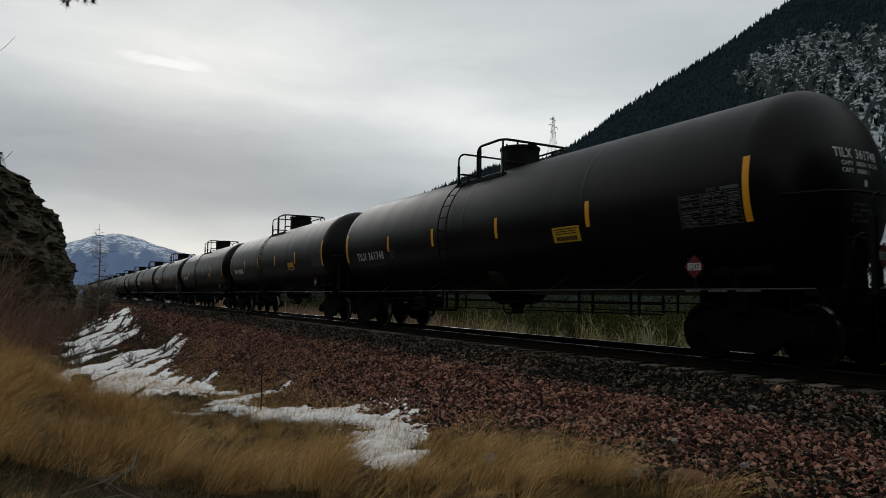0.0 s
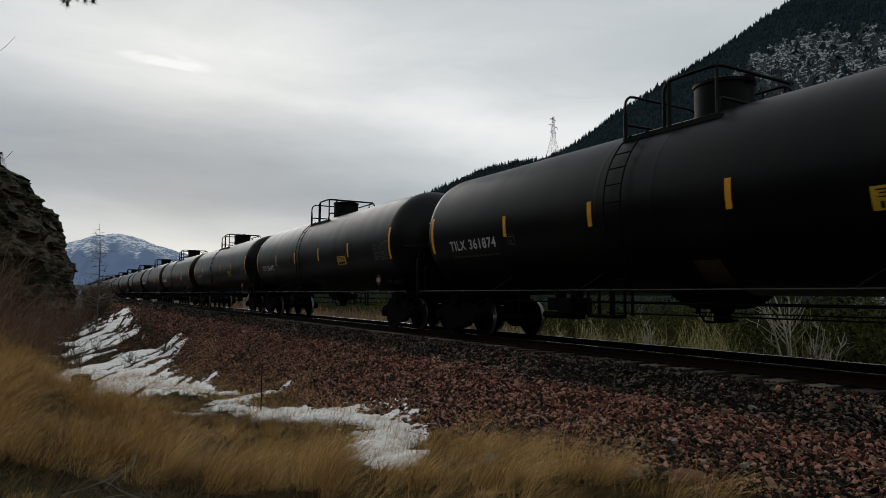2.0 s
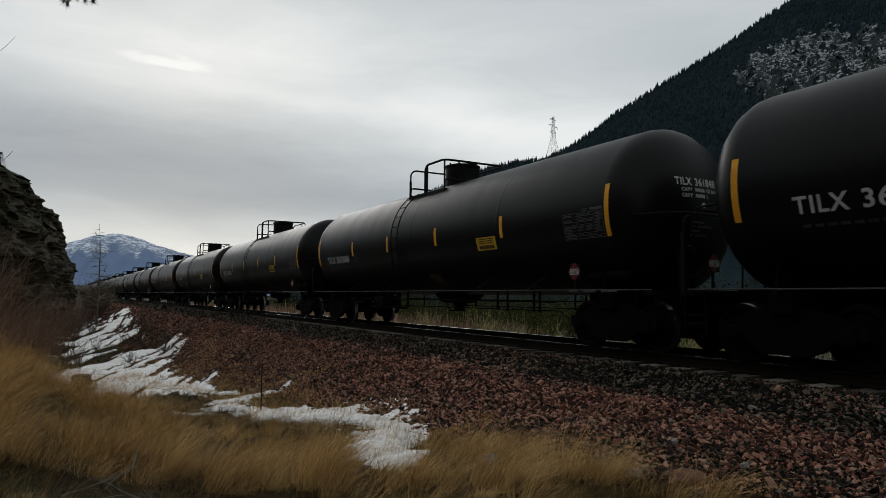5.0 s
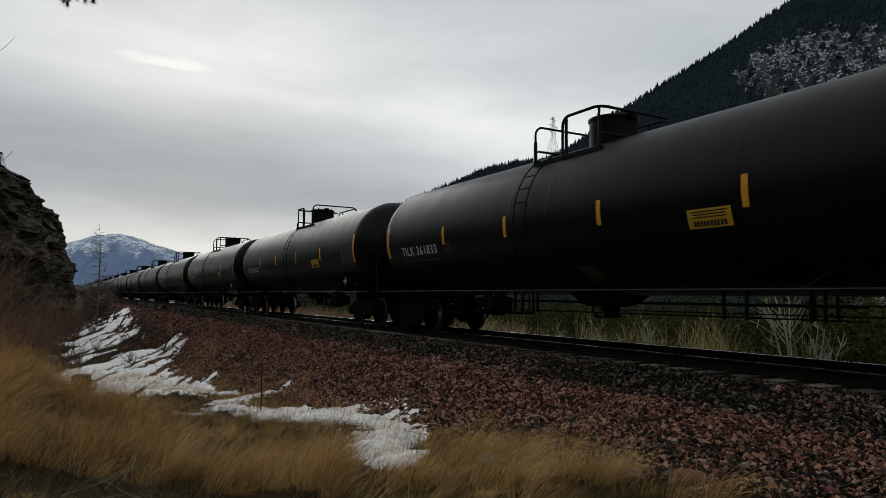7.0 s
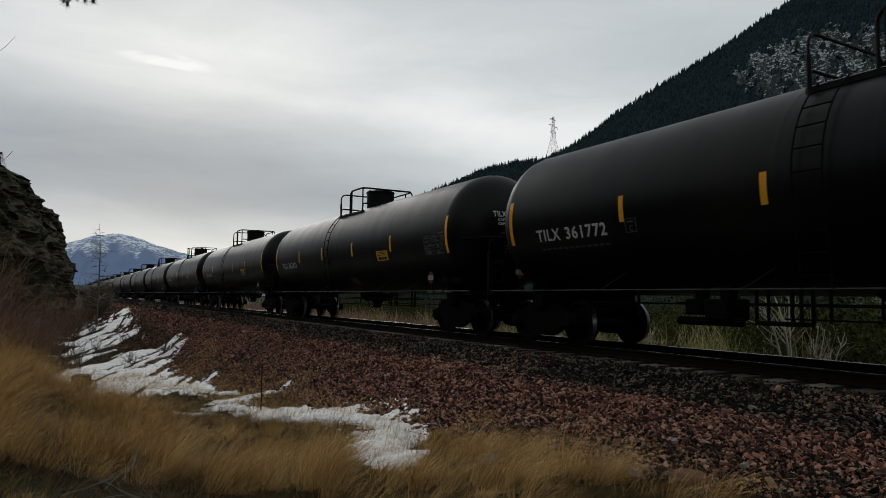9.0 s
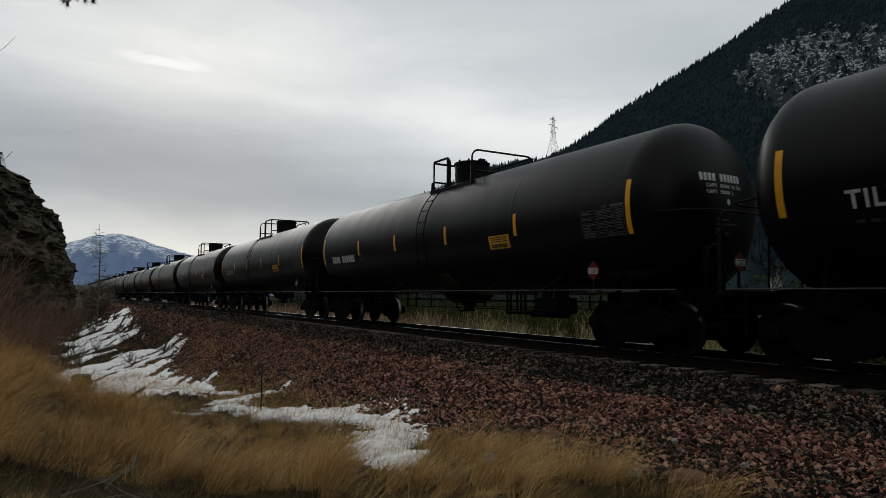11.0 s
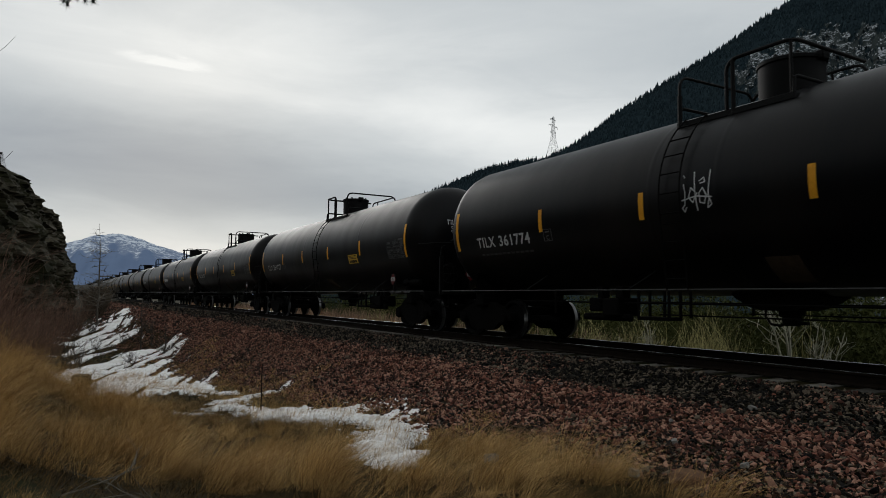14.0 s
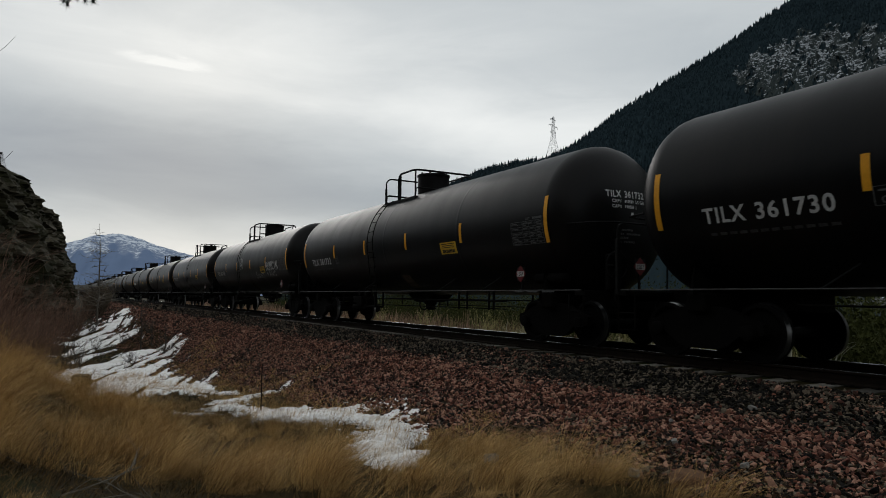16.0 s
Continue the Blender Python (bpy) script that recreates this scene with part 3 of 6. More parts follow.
def build_ballast():
    rng = np.random.default_rng(7)
    near_kind, far_kind = stone_forms(rng), stone_forms(rng, 10, True)
    shared = {}
    for name, mat, label in (("grey_ballast", GREY_STONE, "dark grey crushed stone ballast beside the ties"), ("red_gravel", RED_STONE, "reddish crushed stone gravel bench below the track")):
        grey = name == "grey_ballast"
        vs, fs, base = [], [], 0
        home = empty(name, pose(0, 0, 0), label, "ballast", kind="stuff")
        for y0, y1, per, lo, hi in ((1.5, 7, 1080, 0.02, 0.056), (7, 13, 820, 0.026, 0.062), (13, 22, 560, 0.036, 0.068), (22, 36, 300, 0.045, 0.08), (36, 62, 110, 0.07, 0.12), (62, 120, 28, 0.1, 0.18)):
            forms, faces = near_kind if y0 < 13 else far_kind
            n = int((y1 - y0) * 6.6 * per)
            x, y = rng.uniform(2.6, 9.2, n), rng.uniform(y0, y1, n)
            x = np.where(x > 8.86, x - 2.0, x)
            line = 7.15 + 0.18 * wave(x, y, 0.9, 3) + rng.normal(0, 0.16, n)
            toe = np.interp(y, [8, 13, 17, 21, 23, 29.5, 35, 50, 75], [4.5, 4.2, 4.1, 3.9, 3.5, 4.1, 5.2, 5.3, 6.2]) + 0.25 * wave(x, y, 0.7, 8) + rng.normal(0, 0.2, n)
            mixed = rng.random(n) < np.interp(x, [4.6, 5.4, 6.0, 6.6, 7.0], [0.62, 0.5, 0.25, 0.12, 0.08]) * np.interp(y, [5, 9], [1.0, 0.4]) + 0.16 * wave(x, y, 0.8, 4)
            keep = ((x > line) ^ mixed) if grey else ((x <= line) ^ mixed)
            bald = (x > toe) | ((y > 18) & (x > np.interp(y, [18, 30, 60, 90], [2.6, 1.2, 1.8, 3.5])) & (rng.random(n) < 0.5) & (snow_depth(x, y) < -0.1))
            keep &= bald
            x, y = x[keep], y[keep]
            size = rng.uniform(lo, hi, len(x)) * np.where(rng.random(len(x)) < 0.06, 1.5, 1.0)
            z = ground_z(x, y) + size * rng.uniform(0.05, 0.5, len(x))
            if y0 < 9:
                near = np.where((y < 5.0) & (x > 5.2) & (x < 7.9))[0][:150]
                for i in near:
                    j = int(rng.integers(0, len(forms)))
                    if (name, j) not in shared:
                        shared[name, j] = lump("stone", forms[j], faces, mat)
                    ob = part("stone", shared[name, j], mat, home, at=(x[i], y[i], z[i]))
                    ob.rotation_euler = (rng.normal(0, 0.4), rng.normal(0, 0.4), rng.uniform(0, 6.28))
                    ob.scale = [size[i]] * 3
                keep = np.ones(len(x), bool)
                keep[near] = False
                x, y, z, size = x[keep], y[keep], z[keep], size[keep]
            v, f = scatter_stones(rng, forms, faces, x, y, size, z)
            vs.append(v)
            fs.append(f + base)
            base += len(v)
        bed = part("stone_bed", lump("stone_bed", np.concatenate(vs), np.concatenate(fs), mat), mat, home)
        tagged(bed, kind="stuff")


build_ballast()


# ---- far terrain ----
def sight(px, py):
    """Direction of a compass bearing and rise from the eye for a view offset px to the right and py up, in view units."""
    r = Vector((math.cos(YAW), -math.sin(YAW), 0))
    f = Vector((AIM[0] - EYE[0], AIM[1] - EYE[1], AIM[2] - EYE[2]))
    u = r.cross(f)
    lean = radians(0.555)
    r, u = r * math.cos(lean) + u * math.sin(lean), u * math.cos(lean) - r * math.sin(lean)
    d = f + r * px + u * py
    flat = math.hypot(d.x, d.y)
    return math.atan2(d.x, d.y), d.z / flat


# skyline of the wooded mountain: (view x, view y), from its foot up
RIDGE = [sight((x - 784) / 1178, (441 - y) / 1178) for x, y in ((560, 470), (700, 372), (790, 333), (850, 306), (905, 292), (965, 284), (1010, 262), (1060, 228), (1100, 196), (1160, 158), (1220, 122), (1300, 70), (1400, 2), (1500, -55))]
RIDGE_A = [a for a, _ in RIDGE] + [radians(72), radians(95), radians(125)]
RIDGE_T = [t for _, t in RIDGE] + [0.66, 0.6, 0.3]


def mountain_at(a, u):
    """The mountainside: bearing a, u = 0 at the foot to 1 at the crest and on to 1.25 behind it."""
    far = 1150 - 250 * np.clip((0.9 - a) / 0.5, 0, 1)
    near = 190.0
    r = near + (far - near) * u
    top = np.interp(a, RIDGE_A, RIDGE_T) * far
    rise = np.where(u <= 1, np.clip(u, 0, 1) ** 1.35, 1 - (u - 1) * 1.3)
    rough = np.sin(np.clip(u, 0, 1) * math.pi)
    z = -2.5 + (top + 2.5) * rise + rough * (top * 0.05 * np.sin(a * 23 + u * 4) + 9 * np.sin(a * 61 + u * 17) + 4 * np.sin(a * 170 - u * 41))
    return np.sin(a) * r, np.cos(a) * r, z


def build_mountain():
    A, U = np.meshgrid(np.linspace(radians(16), radians(125), 420), np.concatenate([np.linspace(-0.02, 1, 130), [1.1, 1.25, 1.5]]))
    X, Y, Z = mountain_at(A, U)
    n = A.shape[1]
    i = np.arange((A.shape[0] - 1) * (n - 1))
    i = i // (n - 1) * n + i % (n - 1)
    me = lump("mountainside", np.stack([X.ravel(), Y.ravel(), Z.ravel()], 1), np.stack([i, i + n, i + n + 1, i + 1], 1), SLOPE, True)
    # open rock under the crags and along the foot of the slope
    e = np.degrees(np.arctan2(Z - EYE[2], np.hypot(X, Y)))
    crag = np.clip(np.maximum(0.5 + crag_at(A, U), np.minimum((3.2 - e) / 2.0, 0.62) * np.clip((np.degrees(A) - 52) / 6, 0, 1)), 0, 1)
    for _ in range(3):
        crag = (crag + np.roll(crag, 1, 0) + np.roll(crag, -1, 0) + np.roll(crag, 1, 1) + np.roll(crag, -1, 1)) / 5
    me.attributes.new("bare", "FLOAT", "POINT").data.foreach_set("value", crag.ravel())
    tagged(new("wooded_mountain", me), "steep dark wooded mountain with snow-dusted crags", "mountain", kind="structure")


def crag_at(a, u):
    """Where bare snowy rock shows through the forest: over 0 inside, below 0 in the trees, in degrees from its edge."""
    x, y, z = mountain_at(a, u)
    d, e = np.degrees(a), np.degrees(np.arctan2(z - EYE[2], np.hypot(x, y)))
    left = d - np.interp(e, [2, 10, 12.2, 14.5, 15.7, 17, 17.6, 18.9, 19.4], [60.5, 60, 58, 56.3, 55, 53.6, 53.9, 55, 57])
    top = np.interp(d, [53, 55, 57, 59.5, 63, 66], [17.5, 18.9, 19.5, 20, 19.4, 18.8]) - e
    ragged = 0.5 * np.sin(d * 3.1 + e * 1.7) + 0.35 * np.sin(d * 7.3 - e * 4.1 + 1) + 0.3 * np.sin(e * 8.7 + d * 2.3 + 2) + 0.2 * np.sin(d * 17 + e * 13)
    inner = np.clip(np.minimum(left, top), -3, 0.7)
    return inner + ragged * 0.62 + 0.45 * grain_noise(d * 3.2 + e * 1.5, e * 4.5, 3, 0.7, 2) - 0.25


def build_crags():
    """Stepped rock ledges that stand out of the forest, with snow lying on their flatter tops."""
    A, U = np.meshgrid(np.linspace(radians(51), radians(68), 330), np.linspace(0.03, 0.93, 460))
    X, Y, Z = mountain_at(A, U)
    bare = crag_at(A, U)
    out = np.empty(X.shape)
    for i in range(X.shape[0]):
        for j in range(X.shape[1]):
            p = Vector((X[i, j], Y[i, j], Z[i, j]))
            h = p.z + 0.30 * (p.x - p.y) * 0.5 + 26 * noise.fractal(p * 0.016, 1.0, 2.0, 3)
            s = 9.0 + 5 * noise.noise(p * 0.011)
            q = h / s
            fr = q - math.floor(q)
            terrace = (math.floor(q) + min(1.0, max(0.0, (fr - 0.45) / 0.4)) - q) * s
            out[i, j] = terrace * 0.4 + 2.2 * noise.fractal(p * 0.15, 0.8, 2.1, 3)
    Z = np.where(bare > 0, Z + 3.0 + out, Z - 30.0)
    n = A.shape[1]
    keep = ((bare[:-1, :-1] > 0) & (bare[1:, 1:] > 0) & (bare[1:, :-1] > 0) & (bare[:-1, 1:] > 0)).ravel()
    i = np.arange((A.shape[0] - 1) * (n - 1))[keep]
    i = i // (n - 1) * n + i % (n - 1)
    me = lump("crags", np.stack([X.ravel(), Y.ravel(), Z.ravel()], 1), np.stack([i, i + n, i + n + 1, i + 1], 1), CRAG, True)
    tagged(new("snowy_crags", me), "grey rock ledges dusted with snow among the trees", "crag", kind="structure")


def build_forest():
    """Conifers on the mountainside, one ragged low cone each."""
    rng = np.random.default_rng(21)
    n = 40000
    a = rng.uniform(radians(22), radians(75), n)
    u = 1.005 - rng.random(n) ** 1.15 * 0.9
    crest = rng.uniform(radians(24), radians(66), 1500)
    a, u = np.concatenate([a, crest]), np.concatenate([u, rng.uniform(0.985, 1.008, 1500)])
    a, u = np.concatenate([a, rng.uniform(radians(27.5), radians(38), 150)]), np.concatenate([u, rng.uniform(0.99, 1.004, 150)])
    bare = crag_at(a, u) > 0.0
    low = np.degrees(np.arctan2(mountain_at(a, u)[2], 190 + 900 * u)) < 3.0
    low &= np.degrees(a) > 54
    keep = (~bare & ~low) | (rng.random(len(a)) < 0.72)
    a, u = a[keep], u[keep]
    x, y, z = mountain_at(a, u)
    h = rng.uniform(3.5, 8, len(a)) * (0.7 + 0.6 * rng.random(len(a))) * np.where(crag_at(a, u) > 0.0, 0.7, 1.0)
    h = np.where(u > 0.985, h * 1.25, h)
    w = h * rng.uniform(0.13, 0.2, len(a))
    k = 5
    ang = np.arange(k) * 2 * np.pi / k
    ring0 = np.stack([np.cos(ang), np.sin(ang), np.zeros(k)], 1)
    # two stacked skirts and a tip
    tpl = np.concatenate([ring0 * [1, 1, 0] + [0, 0, 0.08], ring0 * [0.42, 0.42, 0] + [0, 0, 0.45], ring0 * [0.72, 0.72, 0] + [0, 0, 0.42], [[0, 0, 1.0]]])
    faces = [(i, (i + 1) % k, k + (i + 1) % k) for i in range(k)] + [(i, k + (i + 1) % k, k + i) for i in range(k)] + [(2 * k + i, 2 * k + (i + 1) % k, 3 * k) for i in range(k)]
    v = tpl[None] * np.stack([w, w, h], 1)[:, None, :] * (1 + rng.uniform(-0.25, 0.25, (len(a), len(tpl), 1)) * [1, 1, 0.15]) + np.stack([x, y, z - 0.8], 1)[:, None, :]
    f = np.array(faces)[None] + (np.arange(len(a)) * len(tpl))[:, None, None]
    ob = new("conifer_forest", lump("conifer_forest", v.reshape(-1, 3), f.reshape(-1, 3), FOREST, True))
    tagged(ob, "dense dark conifers covering the mountainside and its ridge", "forest", kind="stuff")


def build_far_range():
    """The snowy range far up the valley, its blue haze painted into the material."""
    crest = [sight((x - 784) / 1178, (441 - y) / 1178) for x, y in ((-200, 470), (60, 440), (125, 428), (165, 416), (200, 412), (232, 416), (262, 427), (290, 437), (330, 449), (380, 462), (480, 485), (620, 505))]
    ca, ct = [c[0] for c in crest], [c[1] for c in crest]
    A, U = np.meshgrid(np.linspace(ca[0], ca[-1], 300), np.linspace(0, 1.1, 60))
    top = (np.interp(A, ca, ct) + 0.0004 * np.sin(A * 210) + 0.0003 * np.sin(A * 470 + 1) + 0.0002 * np.sin(A * 1100)) * 4500
    r = 3300 + 1200 * U
    Z = -3 + (top + 3) * np.where(U <= 1, U ** 1.2, 1 - (U - 1) * 2) + np.sin(np.clip(U, 0, 1) * math.pi) * (16 * np.sin(A * 90 + U * 7) + 8 * np.sin(A * 230 - U * 13))
    n = A.shape[1]
    i = np.arange((A.shape[0] - 1) * (n - 1))
    i = i // (n - 1) * n + i % (n - 1)
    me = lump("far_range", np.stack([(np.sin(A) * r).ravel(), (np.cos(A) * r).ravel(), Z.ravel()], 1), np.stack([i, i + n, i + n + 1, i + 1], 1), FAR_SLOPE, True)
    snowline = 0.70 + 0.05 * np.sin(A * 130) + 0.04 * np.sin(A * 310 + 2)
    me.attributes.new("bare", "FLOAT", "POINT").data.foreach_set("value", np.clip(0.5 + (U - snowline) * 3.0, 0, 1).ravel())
    tagged(new("backdrop_snowy_range", me), "distant mountain range with snowy summits, coloured blue for haze", "mountain range", kind="structure")


build_mountain()
build_crags()
build_forest()
build_far_range()


# ---- tank cars ----
def bent(u, z, lift=0.004):
    """A point on the near flank of the tank at u along the car and height z over the rails."""
    r = TANK_R + lift
    dz = max(-r, min(r, z - TANK_Z))
    return (-math.sqrt(max(r * r - dz * dz, 0)), u, z)


def arc_patch(u0, u1, z0, z1, lift=0.004, nz=6):
    """A thin plate bent round the near flank: arc-length heights z0..z1 turned into angles."""
    s = Shape()
    vs = []
    for r in (TANK_R + lift, TANK_R + 0.001):
        for i in range(nz + 1):
            z = z0 + (z1 - z0) * i / nz
            a = (z - TANK_Z) / TANK_R
            for u in (u0, u1):
                vs.append((-r * math.cos(a), u, TANK_Z + r * math.sin(a)))
    m = 2 * (nz + 1)
    fs = [(2 * i, 2 * i + 1, 2 * i + 3, 2 * i + 2) for i in range(nz)]
    fs += [(m + 2 * i, m + 2 * i + 2, m + 2 * i + 3, m + 2 * i + 1) for i in range(nz)]
    for i in range(nz):
        fs += [(2 * i, 2 * i + 2, m + 2 * i + 2, m + 2 * i), (2 * i + 1, m + 2 * i + 1, m + 2 * i + 3, 2 * i + 3)]
    fs += [(0, m, m + 1, 1), (2 * nz, 2 * nz + 1, m + 2 * nz + 1, m + 2 * nz)]
    return s.add(vs, fs)


def written(text, size):
    """The built-in font's outline of a text as flat vertices and faces, lower left at 0."""
    cu = bpy.data.curves.new("lettering", "FONT")
    cu.body, cu.size, cu.resolution_u, cu.offset, cu.space_character, cu.space_word = text, size, 3, size * 0.022, 1.14, 1.2
    ob = bpy.data.objects.new("lettering", cu)
    me = bpy.data.meshes.new_from_object(ob)
    vs = [v.co[:] for v in me.vertices]
    fs = [tuple(p.vertices) for p in me.polygons]
    bpy.data.objects.remove(ob)
    bpy.data.meshes.remove(me)
    return vs, fs


def text_on_flank(text, u_left, z_base, size, lift=0.006, width=None):
    """Lettering painted on the near flank; reads from the leading end to the trailing end."""
    vs, fs = written(text, size)
    k = width / max(v[0] for v in vs) if width else 1.0
    s = Shape()
    out = []
    for x, y, _ in vs:
        a = (z_base + y - TANK_Z) / TANK_R
        r = TANK_R + lift
        out.append((-r * math.cos(a), u_left - x * k, TANK_Z + r * math.sin(a)))
    return s.add(out, fs)


HEAD_U = 7.80


def head_u(r):
    """Where the domed end stands, along the car, at distance r from the tank's axis."""
    return HEAD_U + 0.85 * math.sqrt(max(0.0, 1 - (r / TANK_R) ** 2))


def text_on_head(text, x_left, z_base, size, lift=0.008, width=None):
    """Lettering on the trailing domed end (towards -y); reads from the near side across."""
    vs, fs = written(text, size)
    k = width / max(v[0] for v in vs) if width else 1.0
    out = []
    for x, y, _ in vs:
        px, pz = x_left + x * k, z_base + y
        out.append((px, -head_u(math.hypot(px, pz - TANK_Z)) - lift, pz))
    return Shape().add(out, fs)


def bars_on_flank(rows, lift=0.005):
    s = Shape()
    for u0, u1, z0, z1 in rows:
        p = arc_patch(u0, u1, z0, z1, lift, 2)
        s.add(p.v, p.f)
    return s


def wheel_profile(r=0.457):
    # hub, plate, rim, tread, flange; distance outwards from the back face
    return [(0.0, -0.03), (0.14, -0.03), (0.15, 0.02), (0.33, 0.045), (0.375, 0.0), (r + 0.026, 0.0), (r + 0.026, 0.018), (r + 0.004, 0.036), (r, 0.05), (r - 0.004, 0.138), (0.39, 0.14), (0.34, 0.085), (0.16, 0.09), (0.14, 0.15), (0.0, 0.15)]


def build_wheelset(parent, y):
    s = Shape()
    s.lathe([(0.085, -0.95), (0.085, -0.72), (0.092, -0.7), (0.088, 0.0), (0.092, 0.7), (0.085, 0.72), (0.085, 0.95)], 14, "x")
    for side in (-1, 1):
        s.lathe([(a, side * (b + 0.677)) for a, b in wheel_profile()], 40, "x", closed=False)
    ob = part("wheelset", s, WHEEL_STEEL, parent, at=(0, y, 0.457), smooth=True)
    me = ob.data
    me.materials.append(TREAD_STEEL)
    # the running surface is polished bright
    for p in me.polygons:
        c = p.center
        if math.hypot(c.y, c.z) > 0.43 and 0.712 < abs(c.x) < 0.83:
            p.material_index = 1
    return ob


def build_truck(car, y):
    truck = new("truck")
    truck.parent = car
    truck.location = (0, y, 0)
    truck.empty_display_size = 0.1
    # cast side frame, arched between the axle boxes
    top = [(-1.13, 0.60), (-0.9, 0.66), (-0.55, 0.80), (-0.3, 0.86), (0.3, 0.86), (0.55, 0.80), (0.9, 0.66), (1.13, 0.60)]
    low = [(1.13, 0.44), (1.02, 0.42), (1.0, 0.56), (0.78, 0.56), (0.74, 0.42), (0.5, 0.24), (0.28, 0.17), (-0.28, 0.17), (-0.5, 0.24), (-0.74, 0.42), (-0.78, 0.56), (-1.0, 0.56), (-1.02, 0.42), (-1.13, 0.44)]
    for side in (-1, 1):
        s = Shape().prism(top + low, side * 1.0 - 0.07, side * 1.0 + 0.07)
        part("side_frame", s, UNDER_STEEL, truck)
        box = Shape().lathe([(0.13, side * 0.93), (0.13, side * 1.12), (0.11, side * 1.15), (0.06, side * 1.16)], 16, "x").mesh("axle_bearing", UNDER_STEEL)
        for ay in (-0.889, 0.889):
            part("axle_bearing", box, UNDER_STEEL, truck, at=(0, ay, 0.457))
        pts = [(side * 1.0 + 0.062 * math.cos(a), 0.062 * math.sin(a), 0.24 + 0.28 * a / (2 * math.pi * 5)) for a in np.linspace(0, 2 * math.pi * 5, 36)]
        coil = Shape().tube(pts, 0.014, 4).mesh("coil_spring", UNDER_STEEL)
        for sy in (-0.18, 0.0, 0.18):
            part("coil_spring", coil, UNDER_STEEL, truck, at=(0, sy, 0))
    part("bolster", Shape().box(-1.06, 1.06, -0.2, 0.2, 0.52, 0.74, 0.03), UNDER_STEEL, truck)
    for by in (-0.36, 0.36):
        brake = Shape().box(-0.8, 0.8, by - 0.05, by + 0.05, 0.36, 0.46, 0.01)
        for side in (-1, 1):
            brake.box(side * 0.755 - 0.045, side * 0.755 + 0.045, by + (0.0 if by > 0 else -0.09), by + (0.09 if by > 0 else 0.0), 0.3, 0.56, 0.01)
        part("brake_beam", brake, UNDER_STEEL, truck)
    for ay in (-0.889, 0.889):
        build_wheelset(truck, ay)
    return truck


DOME_U = -0.14


def build_car(rear_gate=False):
    car = empty("tank_car", pose(0, 0, 0), "black cylindrical railway tank car with yellow reflective stripes", "tank car", "tank cars in the train")
    # jacketed shell with seams and domed ends
    prof = []
    for i in range(11):
        a = math.pi / 2 * i / 10
        prof.append((max(TANK_R * math.sin(a), 0.001), -HEAD_U - 0.85 * math.cos(a)))
    prof += [(TANK_R, s) for s in (-HEAD_U + 0.04, -7.2, -6.4, -5.6, -4.9)]
    for seam, after in ((-4.3, (-3.6, -2.8, -2.0, -1.2, -0.5)), (0.1, (0.4, 0.9, 1.2)), (1.45, (1.9, 2.6, 3.4, 4.2, 5.0, 5.8, 6.6, 7.4, HEAD_U - 0.04))):
        prof += [(TANK_R, seam - 0.075), (TANK_R, seam - 0.045), (TANK_R + 0.0018, seam - 0.03), (TANK_R + 0.0018, seam + 0.03), (TANK_R, seam + 0.045), (TANK_R, seam + 0.075)]
        prof += [(TANK_R, s) for s in after]
    prof += [(r, -s) for r, s in reversed(prof[:11])]
    tank = part("tank", Shape().lathe(prof, 96, "y", (0, 0, TANK_Z)), TANK_PAINT, car, smooth=True)
    # yellow reflective tape on the flank
    for u, z0, z1 in ((-7.84, 2.10, 3.08), (7.74, 2.10, 3.06), (-4.46, 2.32, 2.81), (-1.40, 2.32, 2.79), (1.62, 2.32, 2.79), (4.40, 2.33, 2.80)):
        part("reflective_stripe", arc_patch(u - 0.055, u + 0.055, z0, z1, 0.004, 8), YELLOW, tank, "orange-yellow reflective stripe")
    sign = part("emergency_sign", arc_patch(-4.20, -3.40, 2.07, 2.38, 0.006), SIGN_YELLOW, tank, "yellow emergency notice with black lettering")
    rows = [(-4.14, -3.46, 2.325, 2.345), (-4.10, -3.50, 2.28, 2.298), (-4.12, -3.48, 2.235, 2.252)] + [(-3.50 - i * 0.062 - 0.045, -3.50 - i * 0.062, 2.10, 2.185) for i in range(10)]
    part("sign_lettering", bars_on_flank(rows, 0.010), INK, sign, "rows of black lettering")
    # service data table
    rng = random.Random(11)
    rows = [(-7.74, -6.62, z, z + 0.008) for z in (2.10, 2.155, 2.21, 2.265, 2.32, 2.375, 2.43, 2.485, 2.54, 2.60)]
    for u in (-7.74, -7.50, -7.28, -7.05, -6.63):
        rows.append((u, u + 0.008, 2.10, 2.60))
    for i in range(9):
        z = 2.118 + 0.055 * i
        for u0, u1 in ((-7.03, -6.66), (-7.26, -7.08), (-7.48, -7.31), (-7.72, -7.54)):
            if rng.random() < 0.8:
                rows.append((u1 - (u1 - u0) * rng.uniform(0.5, 1), u1, z, z + 0.02))
    rows += [(-7.72 + i * 0.04, -7.69 + i * 0.04, 2.63, 2.68) for i in range(8)]
    part("class_lettering", text_on_flank("DOT", -7.16, 2.63, 0.07), GREY_PAINT, tank)
    part("data_table", bars_on_flank(rows, 0.005), GREY_PAINT, tank, "ruled table of small faded grey stencilling")
    part("stencil_box", bars_on_flank([(4.08, 4.34, 2.13, 2.14), (4.08, 4.34, 2.37, 2.38), (4.08, 4.09, 2.13, 2.38), (4.33, 4.34, 2.13, 2.38), (4.14, 4.28, 2.31, 2.335)]), GREY_PAINT, tank)
    part("stencil_letter", text_on_flank("C", 4.255, 2.16, 0.13), GREY_PAINT, tank)
